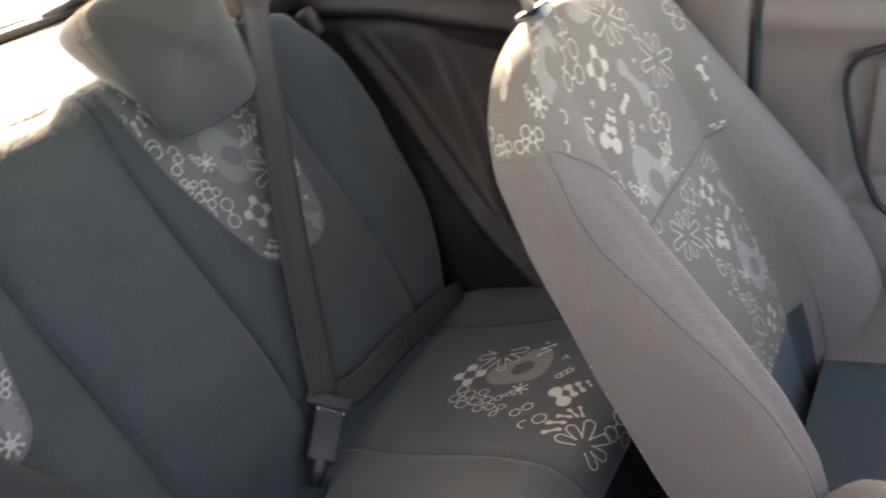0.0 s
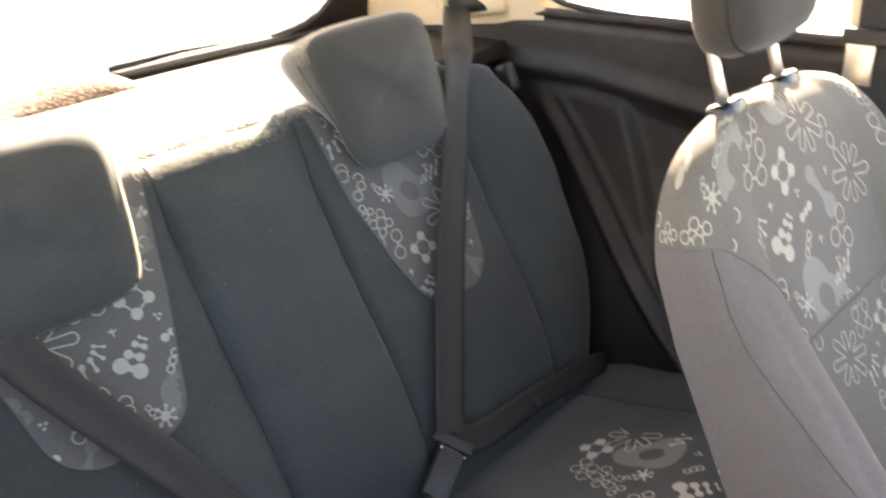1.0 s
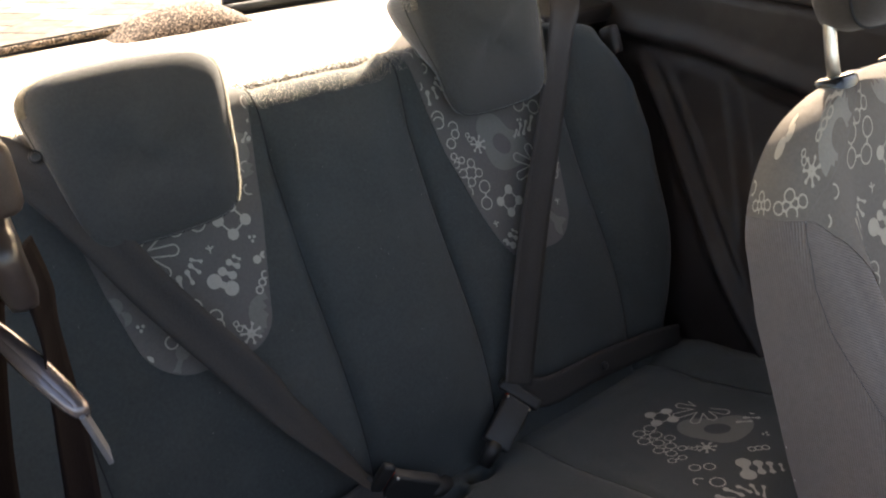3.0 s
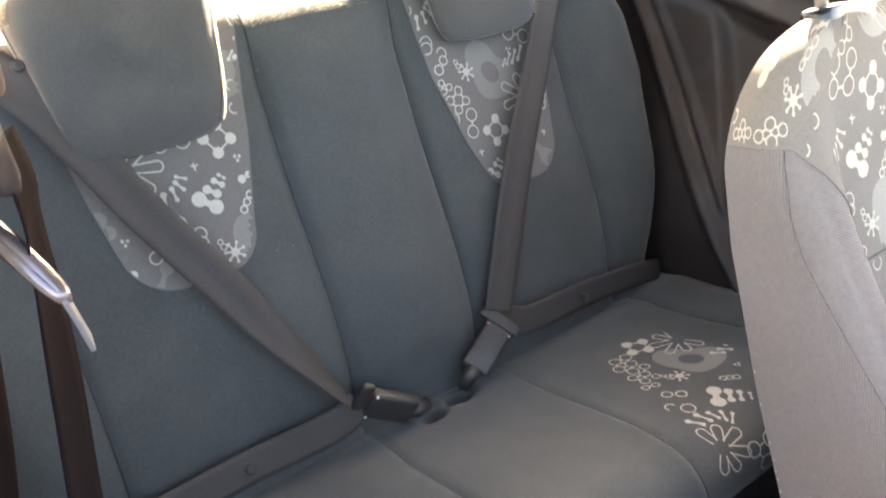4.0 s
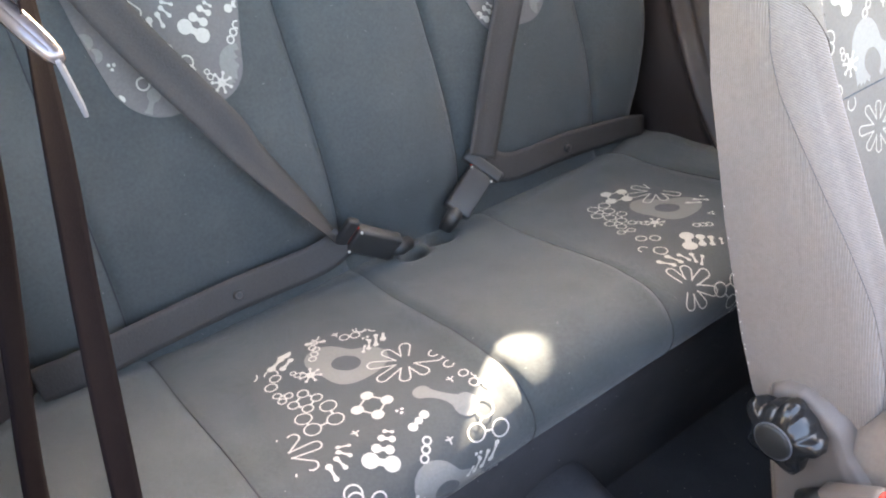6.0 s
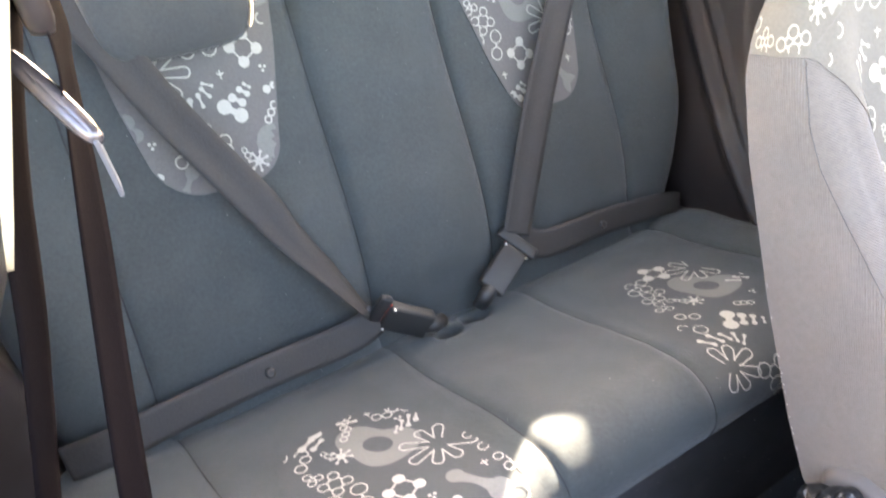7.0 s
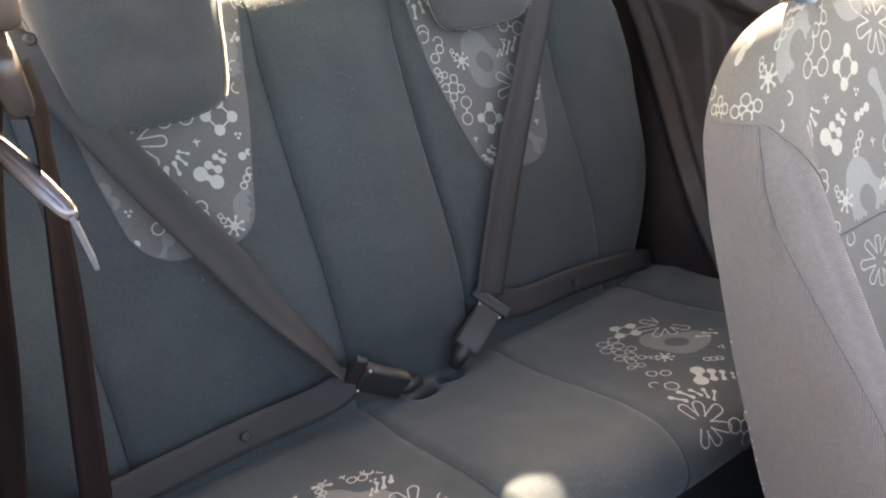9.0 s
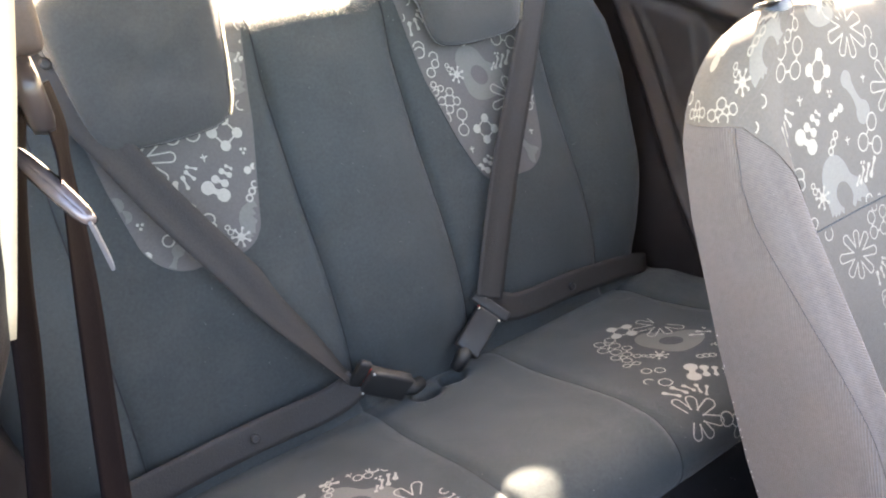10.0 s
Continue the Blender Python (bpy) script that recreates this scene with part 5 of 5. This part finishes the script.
for i in range(len(edge)):
    j = (i + 1) % len(edge)
    bm.faces.new((inner[i], outer[i], outer[j], inner[j]))
bmesh.ops.recalc_face_normals(bm, faces=bm.faces)
solid("pillar_c_corner", bm, CREAM, "cream plastic corner piece below the pillar trim", "pillar", "structure")

# near door pillar: cream upper trim, seal and body behind it
bm = bmesh.new()
rows = []
for x, y, z in ((-0.430, -0.327, 1.37), (-0.452, -0.325, 1.20), (-0.470, -0.322, 1.07), (-0.484, -0.315, 1.0), (-0.500, -0.308, 0.93), (-0.514, -0.303, 0.87), (-0.520, -0.300, 0.845)):
    rows.append([bm.verts.new((x + dx, y + dy, z)) for dx, dy in ((0, -0.012), (0, 0.06), (-0.008, 0.06), (-0.009, -0.012))])
for a, b in zip(rows, rows[1:]):
    for i in range(4):
        bm.faces.new((a[i], a[(i + 1) % 4], b[(i + 1) % 4], b[i]))
bm.faces.new(rows[0]), bm.faces.new(rows[-1][::-1])
solid("pillar_b_near", bm, CREAM, "cream plastic door pillar trim edge", "pillar", "structure")
pillar("pillar_b_body", [(-0.640, -0.29, 0.0), (-0.635, -0.295, 0.5), (-0.570, -0.300, 0.76), (-0.535, -0.302, 0.84), (-0.512, -0.306, 0.93), (-0.484, -0.32, 1.07), (-0.462, -0.325, 1.20), (-0.43, -0.33, 1.37)], (0.05, 0.05, 0.045, 0.04, 0.03, 0.03, 0.03, 0.03), TRIM_DARK, "dark door pillar with rubber seal", 0.09)

# parcel shelf
shelf = thing("parcel_shelf", "sunlit flecked carpet parcel shelf behind the rear bench", "parcel shelf")


def shelf_at(u, v):
    z = 0.846 + 0.006 * v + (-0.020 * (1 - v / 0.04) ** 2 if v < 0.04 else 0) + 0.0012 * noise.noise(Vector((u * 60, v * 60, 0)))
    return Vector((u * (0.445 - 0.02 * v), 0.304 + 0.349 * v, z))


part("panel", sheet(shelf_at, steps(-1, 1, 60), [0, 0.01, 0.02, 0.04] + steps(0.08, 1, 24)), SHELF_TOP, shelf)
part("front_edge", tube([(x, 0.306, 0.836 + 0.0015 * noise.noise(Vector((x * 40, 0, 0)))) for x in steps(-0.44, 0.44, 80)], 0.012, 10), SHELF, shelf, "flecked carpet front edge")

for sg, nm in ((1, "far"), (-1, "near")):
    solid("shelf_support_" + nm, box((sg * 0.525, 0.475, 0.835), (0.17, 0.36, 0.03), 0.006), TRIM_DARK, "dark plastic ledge beside the parcel shelf", "wall", "structure")
rng = random.Random(5)
bm = bmesh.new()
for _ in range(5200):   # the carpet's loose pile along its front edge
    x, a = rng.uniform(-0.43, 0.43), rng.uniform(1.2, 4.4)
    d = Vector((rng.uniform(-0.5, 0.5), math.cos(a), math.sin(a))).normalized()
    p = Vector((x, 0.306, 0.836)) + Vector((0, math.cos(a), math.sin(a))) * 0.0115
    w = Vector((0.0005, 0, 0)) if rng.random() < 0.5 else Vector((0, 0.0004, 0.0004))
    q = p + d * rng.uniform(0.0015, 0.0042)
    bm.faces.new([bm.verts.new(v) for v in (p - w, p + w, q)])
me = finish("carpet_pile", bm, SHELF, False)
pile = new("carpet_pile", me)
pile.parent = shelf
tagged(pile, "loose flecked carpet fibres along the edge", kind="stuff")

# hatch with the rear window
hatch = thing("tailgate", "closed tailgate with a large rear window", "tailgate")


def hatch_pt(x, k):
    """k 0 at the window's lower edge, 1 at its top."""
    bow = 0.05 * (1 - (x / 0.55) ** 2)
    return Vector((x, 0.625 + bow - 0.205 * k, 0.866 + 0.432 * k))


def win_half(k):
    return lerp([(0.0, 0.36), (0.025, 0.42), (0.067, 0.455), (0.133, 0.48), (0.333, 0.485), (0.82, 0.45), (0.92, 0.43), (0.97, 0.40), (1.0, 0.34)], k)


for sg in (-1, 1):
    part("window_frame", sheet(lambda u, v: hatch_pt(sg * (win_half(v) + (0.60 - 0.08 * v - win_half(v)) * u), v), steps(0, 1, 10), steps(0, 1, 40)), TRIM_DARK, hatch, "dark frame beside the rear window")
    part("window_seal", tube([hatch_pt(sg * win_half(k), k) for k in steps(0, 1, 60)], 0.007, 8), RUBBER, hatch)
part("lower_panel", sheet(lambda u, v: hatch_pt(u, 0) + Vector((0, 0.02 * v, -0.9 * v)), steps(-0.62, 0.62, 30), steps(0, 1, 12)), TRIM_DARK, hatch)
part("lower_rim", tube([hatch_pt(x, 0) + Vector((0, -0.004, -0.004)) for x in steps(0.05, 0.60, 30)], 0.008, 8), RUBBER, hatch)
part("carpet_rim", tube([hatch_pt(x, 0) + Vector((0, -0.006, -0.006)) for x in steps(-0.60, -0.10, 30)], 0.0045, 8), FLECK_BROWN, hatch, "brown flecked strip along the window's foot")


def motor_cover(u, v):
    """Rounded cover over the wiper motor: u -1..1, v 0..1 from the shelf up and back."""
    h = 0.034 * (1 - abs((u - 0.25) / (0.75 if u > 0.25 else 1.25)) ** 2.2)
    a = v * math.pi * 0.5
    return Vector((-0.035 + 0.125 * u, 0.604 + 0.070 * (1 - math.cos(a)), 0.848 + h * math.sin(a)))


part("wiper_motor_cover", sheet(motor_cover, steps(-1, 1, 40), steps(0, 1, 12)), FLECK_BROWN, hatch, "flecked rounded cover at the window's foot")
part("wiper_arm", tube([hatch_pt(0.07, 0.0) + Vector((0, 0.03, 0)), hatch_pt(0.20, 0.012) + Vector((0, 0.03, 0)), hatch_pt(0.36, 0.005) + Vector((0, 0.03, 0))], [0.006, 0.004, 0.002], 8), BLACK_PLASTIC, hatch, "black rear wiper resting on the glass")
part("rear_glass", sheet(lambda u, v: hatch_pt(u * (win_half(v) + 0.004), v) + Vector((0, 0.012, 0)), steps(-1, 1, 24), steps(0, 1, 24)), GLASS, hatch).visible_shadow = False

release = thing("seat_release_knob", "dark plastic release knob at the backrest shoulder", "knob")
part("knob", placed(box((0, 0, 0), (0.022, 0.030, 0.046), 0.009, seg=3), Matrix.Translation((0.502, 0.207, 0.820)) @ Matrix.Rotation(radians(-25), 4, "X")), TRIM_DARK, release)
# far front belt at its pillar
belt_f = thing("front_seat_belt", "dark front seat belt against the far pillar", "seat belt")
part("hanging_strap", strap([(0.530, -0.325, 1.20, 0, 1, 0), (0.560, -0.322, 1.03, 0, 1, 0), (0.574, -0.318, 0.92, 0, 1, 0), (0.585, -0.31, 0.70, 0, 1, 0), (0.53, -0.30, 0.40, 0, 1, 0), (0.52, -0.30, 0.1, 0, 1, 0)], 0.047, 8), WEBBING, belt_f)
part("tongue_grip", box((0.566, -0.312, 0.925), (0.016, 0.060, 0.020), 0.005, seg=3), BLACK_PLASTIC, belt_f)
part("tongue_blade", box((0.563, -0.305, 0.892), (0.003, 0.034, 0.052), 0.001), CHROME, belt_f, "bright steel belt tongue")

# roof and headliner
def roof_at(u, v):
    return Vector((u * 0.52, v, 1.345 + 0.025 * (1 - u * u) - 0.05 * step(0.2, 0.5, v) ** 2 + 0.01 * step(-0.4, -1.0, v)))


solid("ceiling", sheet(roof_at, steps(-1, 1, 24), steps(-0.78, 0.46, 30)), HEADLINER, "grey cloth headliner", "ceiling", "structure")
solid("roof_skin", sheet(lambda u, v: roof_at(u * 1.12, v * 1.02) + Vector((0, 0, 0.035)), steps(-1, 1, 24), steps(-0.78, 0.46, 20)), BODY, "dark painted car roof", "roof", "structure")
for sg, nm in ((1, "far"), (-1, "near")):
    def rail(u, v, sg=sg):
        """The cloth-covered rail over the side windows: u along the car, v from the window's head up to the roof."""
        z = 1.205 + 0.150 * v
        return Vector((sg * (0.600 - 0.22 * (z - 0.92) - 0.030 * math.sin(v * math.pi) * 0.5), u, z))
    solid("roof_rail_" + nm, sheet(rail, steps(-0.80, 0.12, 20), steps(0, 1, 8)), HEADLINER, "grey cloth roof rail over the side windows", "ceiling", "structure")
# near front seat, out of view: added tipped forward to block windscreen light
near_seat = thing("shading_front_seat", "unseen near front car seat in taupe cloth, tipped forward to block light", "car seat")
part("seat_cushion", sheet(lambda u, w: seat_cushion(u, w) + Vector((-0.636, -0.12, 0)), [-1.2] + steps(-1, 1, 30) + [1.2], steps(-0.05, 0.5, 30)), NAVY, near_seat)
part("backrest", placed(box((0, 0, 0), (0.40, 0.52, 0.11), 0.045, seg=4), Matrix.Translation((-0.318, -0.88, 0.72)) @ Matrix.Rotation(radians(-42), 4, "X")), TAUPE, near_seat)
# sill out of view, added to keep outside light off the footwell
solid("unseen_door_sill", box((-0.60, -0.75, 0.10), (0.10, 1.10, 0.30), 0.02), TRIM_DARK, "unseen dark plastic door sill added to block light", "sill", "structure")
# dashboard closing the front
def dash_at(u, v):
    return Vector((u * 0.62, -1.15 - 0.35 * v, 0.0 + 0.78 * step(0, 0.4, v) + 0.05 * v))


solid("dashboard", sheet(dash_at, steps(-1, 1, 20), steps(0, 1, 20)), TRIM_DARK, "dark plastic dashboard", "dashboard", "structure")


# near door, standing open on its front hinges
near_door = thing("car_door", "open near car door with taupe plastic inner trim", "door")
DOOR_SWING = Matrix.Translation((-0.69, -1.46, 0)) @ Matrix.Rotation(radians(24), 4, "Z")   # local y runs from the hinges to the latch edge


def near_trim(u, v):
    """The inner face: u from the hinges to the latch edge, v up."""
    return Vector((0.035 + 0.030 * step(0.50, 0.36, v) + 0.008 * math.exp(-((v - 0.80) / 0.02) ** 2), u, v))


def near_skin(u, v):
    return Vector((-0.045 - 0.030 * math.sin(math.pi * v / 0.95), u, v - 0.10))


part("trim_panel", placed(sheet(near_trim, steps(0, 1.12, 50), steps(-0.02, 0.90, 50)), DOOR_SWING), TRIM_TAUPE, near_door)
part("outer_panel", placed(sheet(near_skin, steps(-0.02, 1.14, 20), steps(0.0, 1.0, 24)), DOOR_SWING), BODY, near_door)
part("latch_edge", placed(box((-0.01, 1.125, 0.42), (0.11, 0.03, 0.96), 0.012), DOOR_SWING), BODY, near_door)
part("window_sill", placed(box((0.0, 0.56, 0.90), (0.08, 1.12, 0.014), 0.004), DOOR_SWING), TRIM_DARK, near_door)
part("window_frame", placed(tube(curve_points([(0, 0.02, 0.90), (0.03, 0.20, 1.02), (0.12, 0.55, 1.24), (0.15, 0.95, 1.27), (0.13, 1.09, 1.20), (0.02, 1.12, 0.90)], 6), 0.020, 10), DOOR_SWING), BODY, near_door)

# front end of the car, closing it ahead of the dashboard
def front_end(u, v):
    """u across, v from the windscreen's foot forward and down."""
    y = -1.50 - 0.95 * min(v, 0.8) / 0.8 - 0.06 * max(0.0, v - 0.8)
    z = 0.84 - 0.16 * min(v, 0.8) / 0.8 - 0.10 * step(0.6, 0.8, v) - 3.2 * max(0.0, v - 0.8)
    return Vector((u * (0.70 - 0.10 * step(0.4, 1.0, v)), y, z - 0.04 * u ** 4))


solid("front_body", sheet(front_end, steps(-1, 1, 24), steps(0, 1, 30)), BODY, "dark painted front end of the car", "wall", "structure")
for sg, nm in ((1, "far"), (-1, "near")):
    solid("pillar_a_" + nm, tube([(sg * 0.64, -1.50, 0.84), (sg * 0.60, -1.14, 1.08), (sg * 0.53, -0.78, 1.35)], [0.035, 0.03, 0.03], 12), BODY, "dark windscreen pillar", "pillar", "structure")

# ---------------------------------------------------------------- outside
ground = solid("ground", sheet(lambda u, v: Vector((u, v, -0.42)), [-400, -60, -12, -4, 0, 4, 12, 60, 400], [-400, -60, -12, -4, 0, 4, 12, 60, 400]), PAVING, "pale sunlit paved ground", "ground", "structure")
slab = finish("paving_slab", box((0, 0, 0), (0.392, 0.392, 0.03), 0.006, seg=1), PAVING, False)
for i in range(14):
    for j in range(17):
        ob = new("paving_slab", slab)
        ob.matrix_world = pose(2.4, 7.2, -0.417 + 0.0015 * rng.random(), 0, 0, -46) @ Matrix.Translation((0.40 * (i - 7), 0.40 * (j - 8) + 0.2 * (i % 2), 0))
        ob.parent = ground
